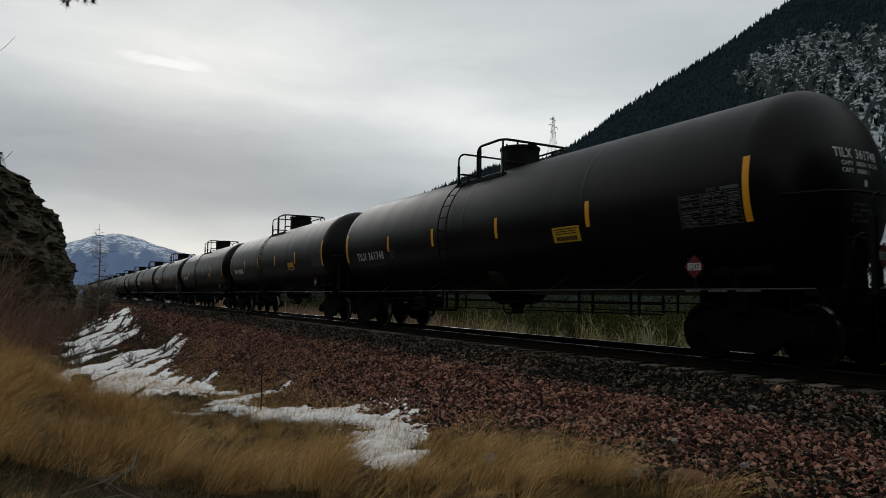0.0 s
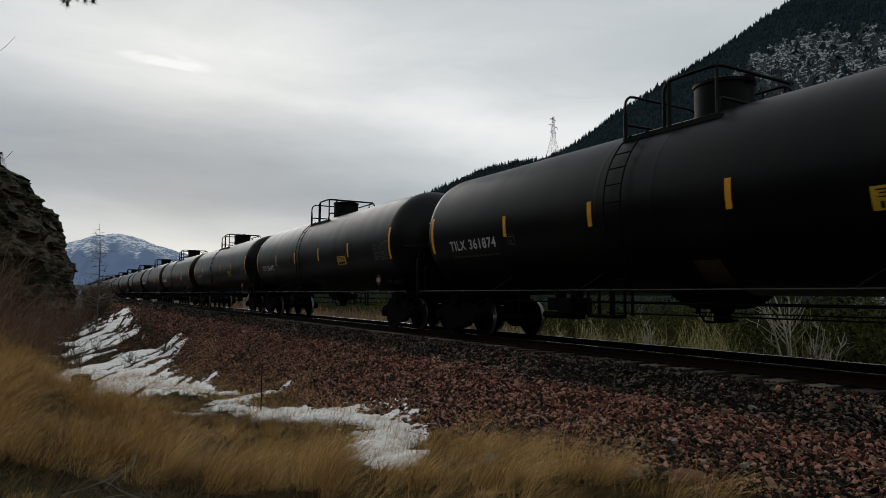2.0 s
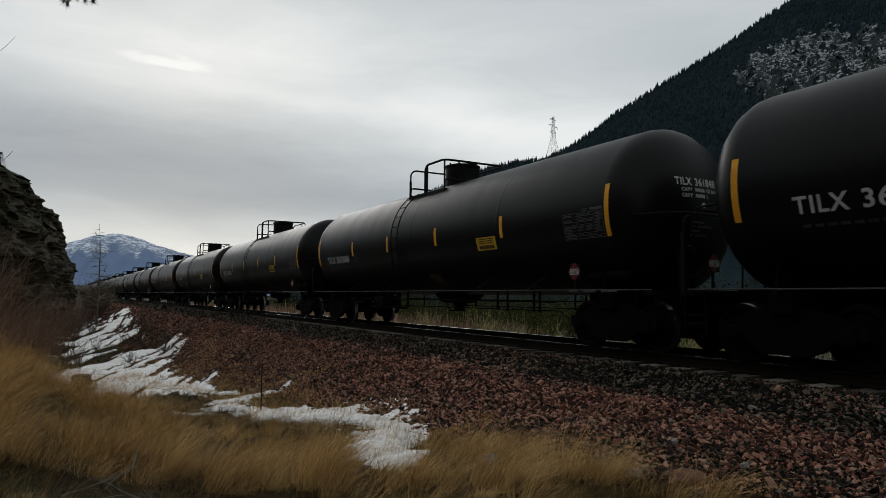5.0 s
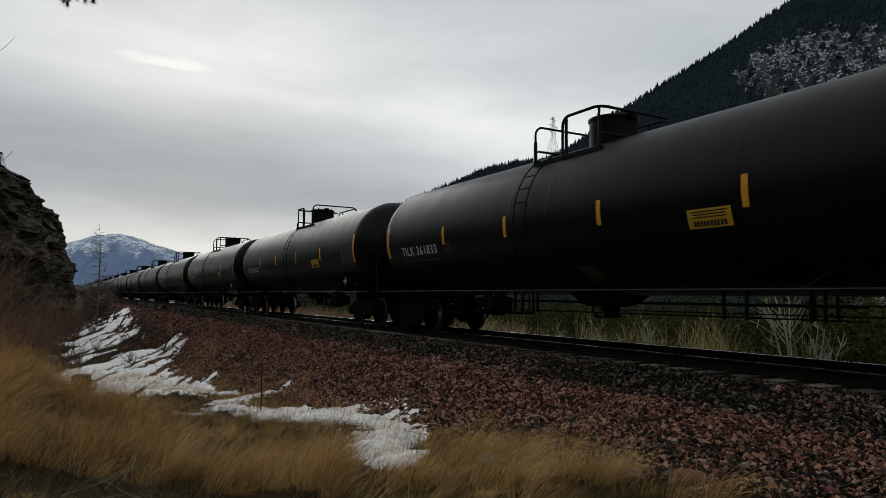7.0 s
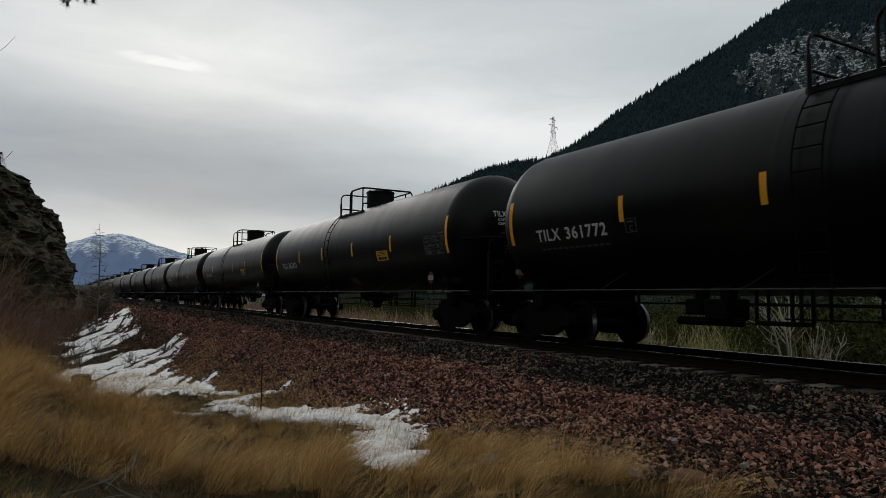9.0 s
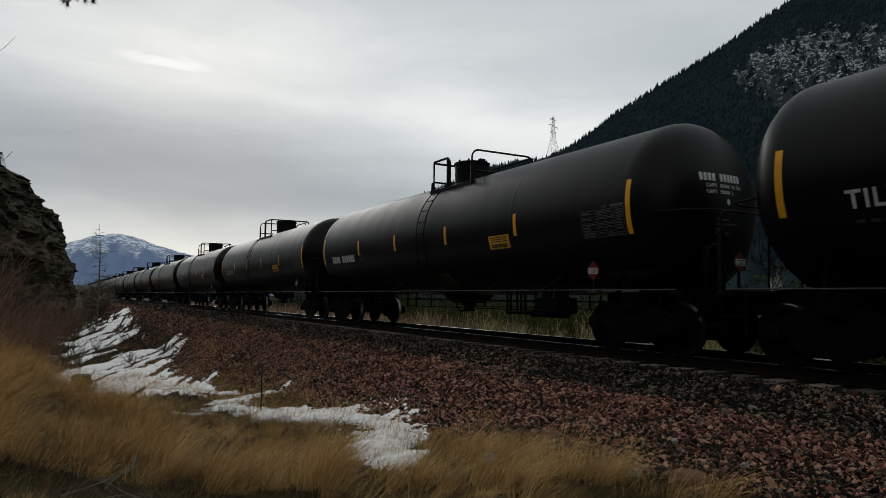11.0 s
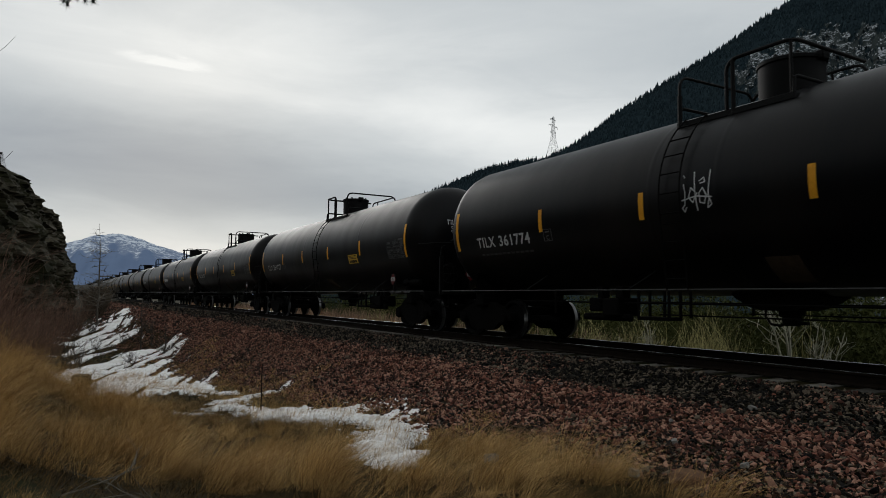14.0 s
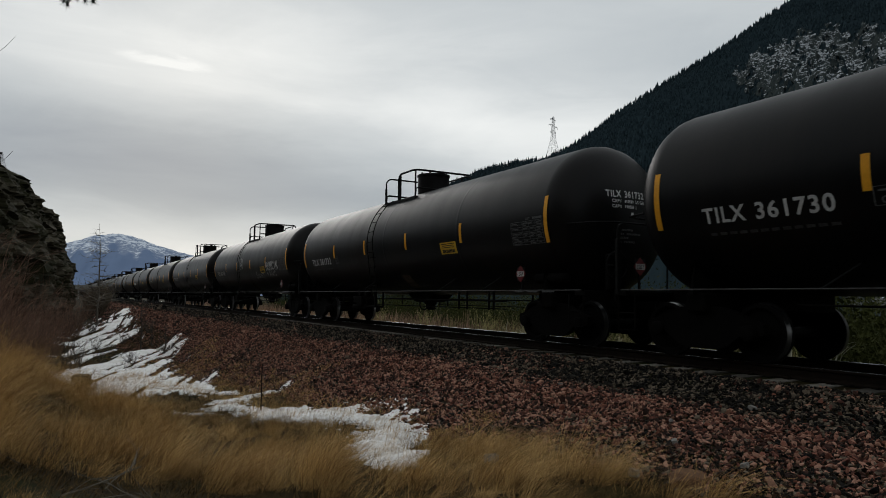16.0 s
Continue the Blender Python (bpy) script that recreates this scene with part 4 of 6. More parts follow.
    part("capacity_lettering", bars_on_flank([(4.8 + i * 0.17, 4.8 + i * 0.17 + 0.12, 1.93, 1.975) for i in range(12)]), DIM_PAINT, tank, "small faded stencilled line")
    part("primer_patch", arc_patch(-0.95, -0.42, 0.92, 1.51, 0.004), PRIMER, tank, "bare brown primer patch low on the tank")
    # hazard placards on a holder
    for name, cx, cy, axis in (("side", -1.45, -6.78, "x"), ("end", 0.0, -8.86, "y")):
        holder = Shape()
        d = 0.19
        z = 1.49 if axis == "x" else 1.62
        if axis == "x":
            holder.box(cx - 0.004, cx + 0.010, cy - 0.15, cy + 0.15, z - 0.15, z + 0.15, 0.003)
            dia = Shape().add([(cx - 0.016, cy + a, z + b) for a, b in ((-d, 0), (0, d), (d, 0), (0, -d))] + [(cx - 0.010, cy + a, z + b) for a, b in ((-d, 0), (0, d), (d, 0), (0, -d))], [(0, 1, 2, 3), (7, 6, 5, 4), (0, 4, 5, 1), (1, 5, 6, 2), (2, 6, 7, 3), (3, 7, 4, 0)])
            lab = Shape().box(cx - 0.019, cx - 0.015, cy - 0.125, cy + 0.125, z - 0.058, z + 0.058)
            vs, fs = written("1267", 0.125)
            k = 0.21 / max(v[0] for v in vs)
            num = Shape().add([(cx - 0.021, cy + 0.105 - x * k, z - 0.044 + y) for x, y, _ in vs], fs)
        else:
            holder.box(cx - 0.15, cx + 0.15, cy - 0.010, cy + 0.004, z - 0.15, z + 0.15, 0.003)
            dia = Shape().add([(cx + a, cy - 0.016, z + b) for a, b in ((-d, 0), (0, d), (d, 0), (0, -d))] + [(cx + a, cy - 0.010, z + b) for a, b in ((-d, 0), (0, d), (d, 0), (0, -d))], [(0, 1, 2, 3), (7, 6, 5, 4), (0, 4, 5, 1), (1, 5, 6, 2), (2, 6, 7, 3), (3, 7, 4, 0)])
            lab = Shape().box(cx - 0.125, cx + 0.125, cy - 0.019, cy - 0.015, z - 0.058, z + 0.058)
            vs, fs = written("1267", 0.125)
            k = 0.21 / max(v[0] for v in vs)
            num = Shape().add([(cx - 0.105 + x * k, cy - 0.021, z - 0.044 + y) for x, y, _ in vs], fs)
        stem = Shape()
        if axis == "x":
            stem.box(cx + 0.008, cx + 0.045, cy - 0.02, cy + 0.02, 1.12, 1.5)
        else:
            stem.box(cx - 0.02, cx + 0.02, cy + 0.002, cy + 0.04, 1.06, 1.5)
        hold = part("placard_holder", holder, RAIL_PAINT, car)
        part("placard", dia, PLACARD_RED, hold, "red diamond hazard placard with a white number panel")
        part("number_panel", lab, PANEL_WHITE, hold)
        part("number", num, INK, hold)
        part("stem", stem, RAIL_PAINT, hold)
    # top fittings
    dome = part("valve_housing", Shape().lathe([(0.0, TANK_Z + 1.40), (0.50, TANK_Z + 1.40), (0.50, 4.77), (0.525, 4.775), (0.525, 4.83), (0.49, 4.845), (0.30, 4.86), (0.0, 4.87)], 40, "z", (0, DOME_U, 0)), RAIL_PAINT, car, "black round valve housing", smooth=True)
    bolt = Shape().lathe([(0.03, 0.0), (0.03, 0.05), (0.018, 0.07)], 8, "z").mesh("lid_bolt", RAIL_PAINT)
    for i in range(8):
        a = 2 * math.pi * i / 8
        part("lid_bolt", bolt, RAIL_PAINT, dome, at=(0.42 * math.cos(a), DOME_U + 0.42 * math.sin(a), 4.84))
    part("lid_hinge", Shape().box(-0.1, 0.1, DOME_U - 0.58, DOME_U - 0.46, 4.74, 4.89, 0.02), RAIL_PAINT, dome)
    # walkway and railings: an opening for the ladder at one end of the near side
    lo, hi = (-1.76, 0.50) if rear_gate else (-0.82, 1.32)
    panel = (0.46, -0.58) if rear_gate else (0.34, -0.80)
    lone = -1.72 if rear_gate else 1.28
    ends = (0.46, -1.72) if rear_gate else (1.28, -0.80)
    for sx in (-1, 1):
        board = Shape().prism([(lo, 3.93), (hi, 3.93), (hi, 4.02), (lo, 4.02)], sx * 0.87 - 0.16, sx * 0.87 + 0.16)
        part("walkway", board, RAIL_PAINT, car, "narrow black walkway beside the valve housing")
    for py in (lo + 0.03, hi - 0.03):
        part("walkway_bracket", Shape().tube([(-1.0, py, 3.93), (-0.97, py, 4.26), (-0.9, py, 4.29), (0.9, py, 4.29), (0.97, py, 4.26), (1.0, py, 3.93)], 0.028, 6), RAIL_PAINT, car)
    a, b = panel
    bend = [(0.0, -0.2), (0.015, -0.123), (0.059, -0.059), (0.123, -0.015), (0.2, 0.0)]
    # the near rail turns down beside the gap and bends round into the cross rail at its other end
    gap_u, turn_u, s = (b, a, -1) if rear_gate else (a, b, 1)
    near = Shape().tube([(-1.0, gap_u, 3.9)] + [(-1.0, gap_u - s * d, 4.84 + h) for d, h in bend] + [(-1.0 + d, turn_u - s * h, 4.84) for d, h in bend] + [(0.92, turn_u, 4.84)], 0.032)
    near.tube([(-0.96, turn_u + s * 0.06, 3.9), (-0.96, turn_u + s * 0.06, 4.83)], 0.027)
    near.tube([(-1.0, gap_u - s * 0.12, 3.82), (-1.0, gap_u - s * 0.12, 4.82)], 0.036)
    part("handrail", near, RAIL_PAINT, car)
    part("rail_post", Shape().tube([(-1.0, lone, 3.82), (-1.0, lone, 4.5)], 0.04), RAIL_PAINT, car)
    far = Shape().tube([(1.0, ends[0], 3.9)] + [(1.0, ends[0] - d, 4.84 + h) for d, h in bend] + [(1.0, ends[1] + d, 4.84 + h) for d, h in reversed(bend)] + [(1.0, ends[1], 3.9)], 0.027)
    far.tube([(1.0, (a + b) / 2, 3.9), (1.0, (a + b) / 2, 4.84)], 0.025)
    part("handrail", far, RAIL_PAINT, car)
    for py in (ends[1] if rear_gate else ends[0],):
        part("cross_rail", Shape().tube([(-1.0, py, 4.3)] + [(-1.0 + d, py, 4.85 + h) for d, h in bend] + [(1.0 - d, py, 4.85 + h) for d, h in reversed(bend)] + [(1.0, py, 4.3)], 0.026), RAIL_PAINT, car)
    # ladder bent over the flank
    lad = Shape()
    u0, u1 = (-0.42, 0.02) if rear_gate else (0.72, 1.14)
    out = TANK_R + 0.09
    angs = [math.radians(a) for a in range(-12, 56, 6)]
    for u in (u0, u1):
        lad.tube([(-out * math.cos(a), u, TANK_Z + out * math.sin(a)) for a in angs] + [(-1.0, u, 4.0)], 0.014, 6)
        lad.tube([(-out * math.cos(angs[0]), u, TANK_Z + out * math.sin(angs[0])), (-1.54, u, 1.12)], 0.014, 6)
    lader = part("ladder", lad, UNDER_STEEL, car)
    rung = Shape().tube([(0, 0, 0), (0, u1 - u0, 0)], 0.012, 6).mesh("rung", UNDER_STEEL)
    for a in range(-10, 56, 11):
        a = math.radians(a)
        part("rung", rung, RAIL_PAINT, lader, at=(-out * math.cos(a), u0, TANK_Z + out * math.sin(a)))
    for z in (1.3, 1.6, 1.9, 2.2):
        part("rung", rung, RAIL_PAINT, lader, at=(-1.545 - 0.06 * (z - 1.12), u0, z))
    # long side rail with hangers and brake rods below it
    for sx in (-1, 1):
        rail = Shape().tube([(sx * 1.46, -8.75, 1.125), (sx * 1.46, 8.75, 1.125)], 0.014)
        part("side_rail", rail, GREY_EDGE, car, "long thin side rail")
        bracket = Shape().tube([(sx * 1.46, 0, 1.125), (sx * 1.10, -0.33, 1.46)], 0.018, 6).mesh("rail_bracket", RAIL_PAINT)
        for u in (5.1, 2.1, -3.1, -5.2):
            part("rail_bracket", bracket, RAIL_PAINT, car, at=(0, u, 0))
        bar = Shape().box(sx * 1.2 - 0.02, sx * 1.2 + 0.02, -0.018, 0.018, 0.66, 1.13).mesh("hanger", UNDER_STEEL)
        for u in (-5.35, -5.15, -4.15, -3.75, 0.95, 1.50, 4.4):
            part("hanger", bar, UNDER_STEEL, car, at=(0, u, 0))
        pipes = Shape()
        pipes.tube([(sx * 1.2, -5.9, 0.88), (sx * 1.2, 5.6, 0.90)], 0.016, 6)
        pipes.tube([(sx * 1.2, -5.9, 0.70), (sx * 1.2, 1.6, 0.70)], 0.013, 6)
        part("brake_rod", pipes, UNDER_STEEL, car)
    # brake control block and pipe tray hung below the side rail
    block_u, tray_u = (-5.1, -4.15) if rear_gate else (2.92, 1.62)
    block = Shape().box(-1.32, -0.75, block_u - 0.44, block_u, 0.64, 0.98, 0.03)
    block.box(-1.26, -0.8, block_u + 0.08, block_u + 0.42, 0.72, 0.98, 0.03)
    block.box(-1.1, -0.9, block_u - 0.34, block_u - 0.14, 0.98, 1.2, 0.01)
    block.box(-1.1, -0.9, block_u + 0.2, block_u + 0.34, 0.98, 1.2, 0.01)
    block.lathe([(0.02, block_u - 0.62), (0.07, block_u - 0.6), (0.07, block_u + 0.6), (0.02, block_u + 0.62)], 10, "y", (-1.16, 0, 0.62))
    part("brake_control_block", block, UNDER_STEEL, car)
    tray = Shape().box(-1.36, -1.04, tray_u - 0.36, tray_u + 0.36, 0.60, 0.66, 0.01)
    for du in (-0.34, 0.34):
        tray.box(-1.36, -1.32, tray_u + du - 0.025, tray_u + du + 0.025, 0.60, 1.12, 0.006)
        tray.box(-1.08, -1.04, tray_u + du - 0.025, tray_u + du + 0.025, 0.60, 1.12, 0.006)
    tray.tube([(-1.34, tray_u - 0.34, 0.9), (-1.34, tray_u + 0.34, 0.9)], 0.018, 6)
    part("pipe_tray", tray, UNDER_STEEL, car)
    # bottom outlet, skid and heater nozzles
    skid = Shape().prism([(-0.95, 1.2), (-0.75, 1.0), (-0.5, 0.86), (-0.25, 0.8), (0.25, 0.8), (0.5, 0.86), (0.75, 1.0), (0.95, 1.2)], -0.35, 0.35)
    skid.lathe([(0.13, 0.56), (0.15, 0.6), (0.15, 0.72), (0.2, 0.74), (0.2, 0.82)], 16, "z", (0, -0.03, 0))
    skid.box(-0.05, 0.05, -0.3, 0.0, 0.58, 0.63, 0.01)
    skid.tube([(-0.2, 0.3, 0.9), (-0.22, 0.28, 0.7), (-0.2, 0.2, 0.58), (-0.16, 0.06, 0.56), (-0.1, -0.05, 0.62)], 0.022, 6)
    part("outlet_valve", skid, UNDER_STEEL, car)
    # stub sills, end platforms, saddles
    for e in (-1, 1):
        sill = Shape()
        sill.box(-0.28, 0.28, min(e * 5.9, e * 8.72), max(e * 5.9, e * 8.72), 0.78, 1.16, 0.02)
        sill.box(-1.2, 1.2, e * 7.35 - 0.18, e * 7.35 + 0.18, 0.76, 1.08, 0.03)
        part("stub_sill", sill, UNDER_STEEL, car)
        saddle = Shape()
        pts = [(-1.30, 1.05), (-1.12, 1.68)] + [(-(TANK_R + 0.01) * math.cos(math.radians(a)), TANK_Z + (TANK_R + 0.01) * math.sin(math.radians(a))) for a in range(-42, -137, -8)] + [(1.12, 1.68), (1.30, 1.05)]
        n = len(pts)
        saddle.add([(x, e * 7.35 - 0.04, z) for x, z in pts] + [(x, e * 7.35 + 0.04, z) for x, z in pts], [(i, (i + 1) % n, n + (i + 1) % n, n + i) for i in range(n)] + [tuple(range(n)), tuple(reversed(range(n, 2 * n)))])
        part("saddle", saddle, UNDER_STEEL, car)
        endp = Shape().box(-1.50, 1.50, e * 8.72 - 0.13, e * 8.72 + 0.13, 1.02, 1.10, 0.01)
        endp.box(-1.50, 1.50, e * 8.86 - 0.02, e * 8.86 + 0.02, 0.92, 1.12, 0.006)
        part("end_platform", endp, UNDER_STEEL, car)
        # step and grab irons at the corners
        for sx in (-1, 1):
            st = Shape()
            x = sx * 1.47
            st.tube([(x, e * 8.80, 1.05), (x, e * 8.80, 0.42), (x, e * 8.40, 0.42), (x, e * 8.40, 1.05)], 0.016, 6)
            st.tube([(x, e * 8.80, 0.72), (x, e * 8.40, 0.72)], 0.014, 6)
            part("corner_step", st, UNDER_STEEL, car)
            if e < 0:
                continue
            post = Shape()
            post.box(x - 0.05, x + 0.05, e * 8.80 - 0.035, e * 8.80 + 0.035, 1.05, 2.05, 0.008)
            post.tube([(x, e * 8.80, 2.05), (x, e * 8.80, 2.22), (x * 0.985, e * 8.79, 2.30), (x * 0.93, e * 8.78, 2.33)], 0.022, 8)
            part("end_post", post, RAIL_PAINT, car)
        bow = [(-1.38, e * 8.25, 2.47), (-1.2, e * 8.75, 2.47)] + [(x, e * 8.95, 2.48) for x in (-0.8, -0.3, 0.2)] + [(0.62, e * 8.95, 2.47), (0.72, e * 8.95, 2.40), (0.74, e * 8.93, 2.1), (0.74, e * 8.90, 1.1)]
        part("end_handrail", Shape().tube(bow, 0.02, 8), RAIL_PAINT, car)
        coup = Shape().box(-0.13, 0.13, min(e * 8.7, e * 9.1), max(e * 8.7, e * 9.1), 0.76, 0.98, 0.03)
        coup.box(-0.17, 0.15, min(e * 9.04, e * 9.17), max(e * 9.04, e * 9.17), 0.72, 1.02, 0.04)
        part("coupler", coup, UNDER_STEEL, car)
        hose = Shape().tube([(0.35, e * 8.8, 0.8), (0.36, e * 8.95, 0.62), (0.3, e * 9.02, 0.42), (0.2, e * 9.08, 0.36)], 0.025, 6)
        part("brake_hose", hose, UNDER_STEEL, car)
    # brake gear on the trailing end
    gear = Shape().box(-0.95, -0.6, -8.98, -8.84, 1.12, 1.85, 0.03)
    part("brake_stand", gear, UNDER_STEEL, car)
    wheel = Shape()
    ring = [(-0.78 + 0.27 * math.cos(a), -9.01, 1.62 + 0.27 * math.sin(a)) for a in np.linspace(0, 2 * math.pi, 25)]
    wheel.tube(ring, 0.014, 6)
    for i in range(3):
        a = i * math.pi / 3
        wheel.tube([(-0.78 + 0.27 * math.cos(a), -9.01, 1.62 + 0.27 * math.sin(a)), (-0.78 - 0.27 * math.cos(a), -9.01, 1.62 - 0.27 * math.sin(a))], 0.01, 5)
    part("brake_wheel", wheel, RAIL_PAINT, car)
    res = Shape().lathe([(0.02, -0.56), (0.08, -0.53), (0.11, -0.46), (0.11, 0.46), (0.08, 0.53), (0.02, 0.56)], 20, "y", (-1.12, -7.42, 1.39))
    part("air_reservoir", res, UNDER_STEEL, car, smooth=True)
    sill = Shape()
    for u0, n in ((-6.62, 5), (-7.05, 6), (-7.55, 7)):
        for i in range(n):
            sill.box(-1.486, -1.482, u0 - i * 0.06 - 0.042, u0 - i * 0.06, 1.085, 1.12)
    tagged(part("sill_lettering", sill, GREY_PAINT, car, "small pale lettering along the side rail"), kind="stuff")
    for y in (-7.35, 7.35):
        build_truck(car, y)
    return car


SPRAY_GREY = material("faded_spray_paint", (0.12, 0.12, 0.12), (0.36, 0.36, 0.36), 9, 0.6, bump=0.0)
PANEL_WHITE = material("dull_white_panel", (0.36, 0.35, 0.34), (0.5, 0.49, 0.47), 8, 0.6, bump=0.02)
PRIMER = material("brown_primer", (0.05, 0.035, 0.022), (0.09, 0.065, 0.042), 5, 0.8)
GREY_EDGE = material("worn_grey_edge_paint", (0.02, 0.02, 0.02), (0.06, 0.06, 0.06), 3, 0.5, bump=0.05)

# car k counts back from the car that is beside the camera at the start: fleet number where it can be read, and its slack in the couplings
REAR_GATE = {5, 9, 10, 11}
NUMBERS = {5: "361852", 0: "361748", 1: "361872", 2: "361874", 3: "361724", 4: "361848", 6: "361833", 7: "361826", 8: "361772", 10: "361758", 11: "361727", 12: "361774", 13: "361732", 14: "361730"}
SLACK = {-3: -0.1, -2: 0.0, -1: 0.1, 0: 0.22, 1: 0.27, 2: 0.31, 3: 0.38, 4: 0.34, 5: 0.44, 6: 0.39, 7: 0.42, 8: 0.31, 9: 0.34, 10: 0.27, 11: 0.27, 12: 0.08, 13: 0.15, 14: -0.04}


def car_y(k, t):
    """Middle of car k along the line at t seconds."""
    return 13.774 + 15.243 * t - 0.00228 * t * t - CAR_LENGTH * k + SLACK.get(k, 0.0)


def letter_car(car, k):
    tank = next(c for c in car.children if c.name.startswith("tank"))
    if k in NUMBERS:
        side = text_on_flank(NUMBERS[k], 5.97, 2.135, 0.335, width=1.16)
        end = text_on_head(NUMBERS[k], -0.17, 3.06, 0.2, width=0.57)
        part("reporting_mark", text_on_flank("TILX", 6.86, 2.135, 0.335, width=0.74), WHITE_PAINT, tank, "white stencilled reporting mark")
        part("reporting_mark", text_on_head("TILX", -0.62, 3.06, 0.2, width=0.37), WHITE_PAINT, tank, "white stencilled reporting mark")
    else:
        side = bars_on_flank([(6.90 - i * 0.19 - 0.14, 6.90 - i * 0.19, 2.135, 2.37) for i in range(11) if i != 4])
        end = Shape()
        for i in range(11):
            if i != 4:
                x = -0.62 + i * 0.093
                pts = [(x, 3.06), (x + 0.07, 3.06), (x + 0.07, 3.2), (x, 3.2)]
                end.add([(a, -head_u(math.hypot(a, b - TANK_Z)) - 0.008, b) for a, b in pts], [(0, 1, 2, 3)])
    part("fleet_number", side, WHITE_PAINT, tank, "white stencilled fleet number")
    part("end_number", end, WHITE_PAINT, tank, "white stencilled fleet number")


def end_notes(tank):
    """Small stencilling on the trailing end: capacity lines with barred figures, a small emblem, a block of worn text."""
    def bars(name, mat, lines):
        shape = Shape()
        for z, tall, runs in lines:
            for x0, x1 in runs:
                n = max(1, round((x1 - x0) / 0.042))
                for i in range(n):
                    a, b = x0 + (x1 - x0) * i / n, x0 + (x1 - x0) * (i + 0.55) / n
                    shape.add([(x, -head_u(math.hypot(x, zz - TANK_Z)) - 0.007, zz) for x, zz in ((a, z), (b, z), (b, z + tall), (a, z + tall))], [(0, 1, 2, 3)])
        tagged(part(name, shape, mat, tank, "rows of small stencilled lettering"), kind="stuff")

    for text, x, z, wide in (("CAPY", -0.50, 2.945, 0.25), ("US GAL", 0.12, 2.945, 0.30), ("CAPY", -0.50, 2.835, 0.25), ("L", 0.12, 2.835, 0.04)):
        part("capacity_lettering", text_on_head(text, x, z, 0.095, width=wide), WHITE_PAINT, tank)
    bars("capacity_figures", WHITE_PAINT, ((2.945, 0.065, ((-0.17, 0.08),)), (2.835, 0.065, ((-0.17, 0.08),))))
    bars("end_stencilling", GREY_PAINT, ((2.36, 0.04, ((-0.26, 0.06),)), (2.28, 0.04, ((-0.28, -0.18), (-0.12, 0.28))), (2.20, 0.04, ((-0.28, -0.06),)), (2.12, 0.04, ((-0.28, -0.22), (-0.17, 0.14)))))
    emblem = [(0.045 * math.cos(a), 0.055 * math.sin(a)) for a in np.linspace(0, 2 * math.pi, 12, endpoint=False)]
    part("emblem", Shape().add([(0.02 + x, -head_u(math.hypot(x, 2.70 + z - TANK_Z)) - 0.007, 2.70 + z) for x, z in emblem], [tuple(range(12))]), WHITE_PAINT, tank, "small round white stencil")


def sprayed(strokes, u_left, z_low, wide, high, r=0.02):
    """Spray-paint strokes in unit letter space (x right, y up) laid on the near flank."""
    s = Shape()
    for line in strokes:
        pts = []
        for (x0, y0), (x1, y1) in zip(line, line[1:]):
            n = max(1, int(6 * math.hypot((x1 - x0) * wide, (y1 - y0) * high) / 0.4))
            pts += [(x0 + (x1 - x0) * i / n, y0 + (y1 - y0) * i / n) for i in range(n)]
        pts.append(line[-1])
        for (x0, y0), (x1, y1) in zip(pts, pts[1:]):
            a = Vector((x0 * wide, y0 * high))
            b = Vector((x1 * wide, y1 * high))
            d = (b - a).normalized() if (b - a).length > 1e-6 else Vector((1, 0))
            n = Vector((-d.y, d.x)) * r
            quad = [a - n - d * r * 0.4, b - n + d * r * 0.4, b + n + d * r * 0.4, a + n - d * r * 0.4]
            out = []
            for q in quad:
                ang = (z_low + q.y - TANK_Z) / TANK_R
                out.append((-(TANK_R + 0.006) * math.cos(ang), u_left - q.x, TANK_Z + (TANK_R + 0.006) * math.sin(ang)))
            s.add(out, [(0, 1, 2, 3)])
    return s


def letters(text):
    """Hand-drawn capitals as strokes, each one unit wide."""
    forms = {
        "H": [[(0.1, 0), (0.1, 1)], [(0.7, 0), (0.75, 1)], [(0.1, 0.5), (0.72, 0.55)]],
        "U": [[(0.05, 1), (0.1, 0.2), (0.35, 0), (0.65, 0.15), (0.75, 1)]],
        "M": [[(0.05, 0), (0.15, 1), (0.42, 0.4), (0.7, 1), (0.8, 0)]],
        "C": [[(0.75, 0.85), (0.45, 1), (0.15, 0.6), (0.3, 0.1), (0.75, 0.15)]],
        "I": [[(0.4, 0), (0.45, 1)]],
        "N": [[(0.05, 0), (0.1, 1), (0.7, 0.05), (0.8, 1)]],
        "A": [[(0.0, 0), (0.4, 1), (0.75, 0)], [(0.15, 0.4), (0.6, 0.42)]],
        "W": [[(0.0, 1), (0.2, 0), (0.4, 0.6), (0.6, 0), (0.85, 1)]],
        "+": [[(0.1, 0.5), (0.6, 0.5)], [(0.35, 0.2), (0.35, 0.8)]],
    }
    return [[((x + i) / len(text), y) for x, y in line] for i, c in enumerate(text) for line in forms[c]]


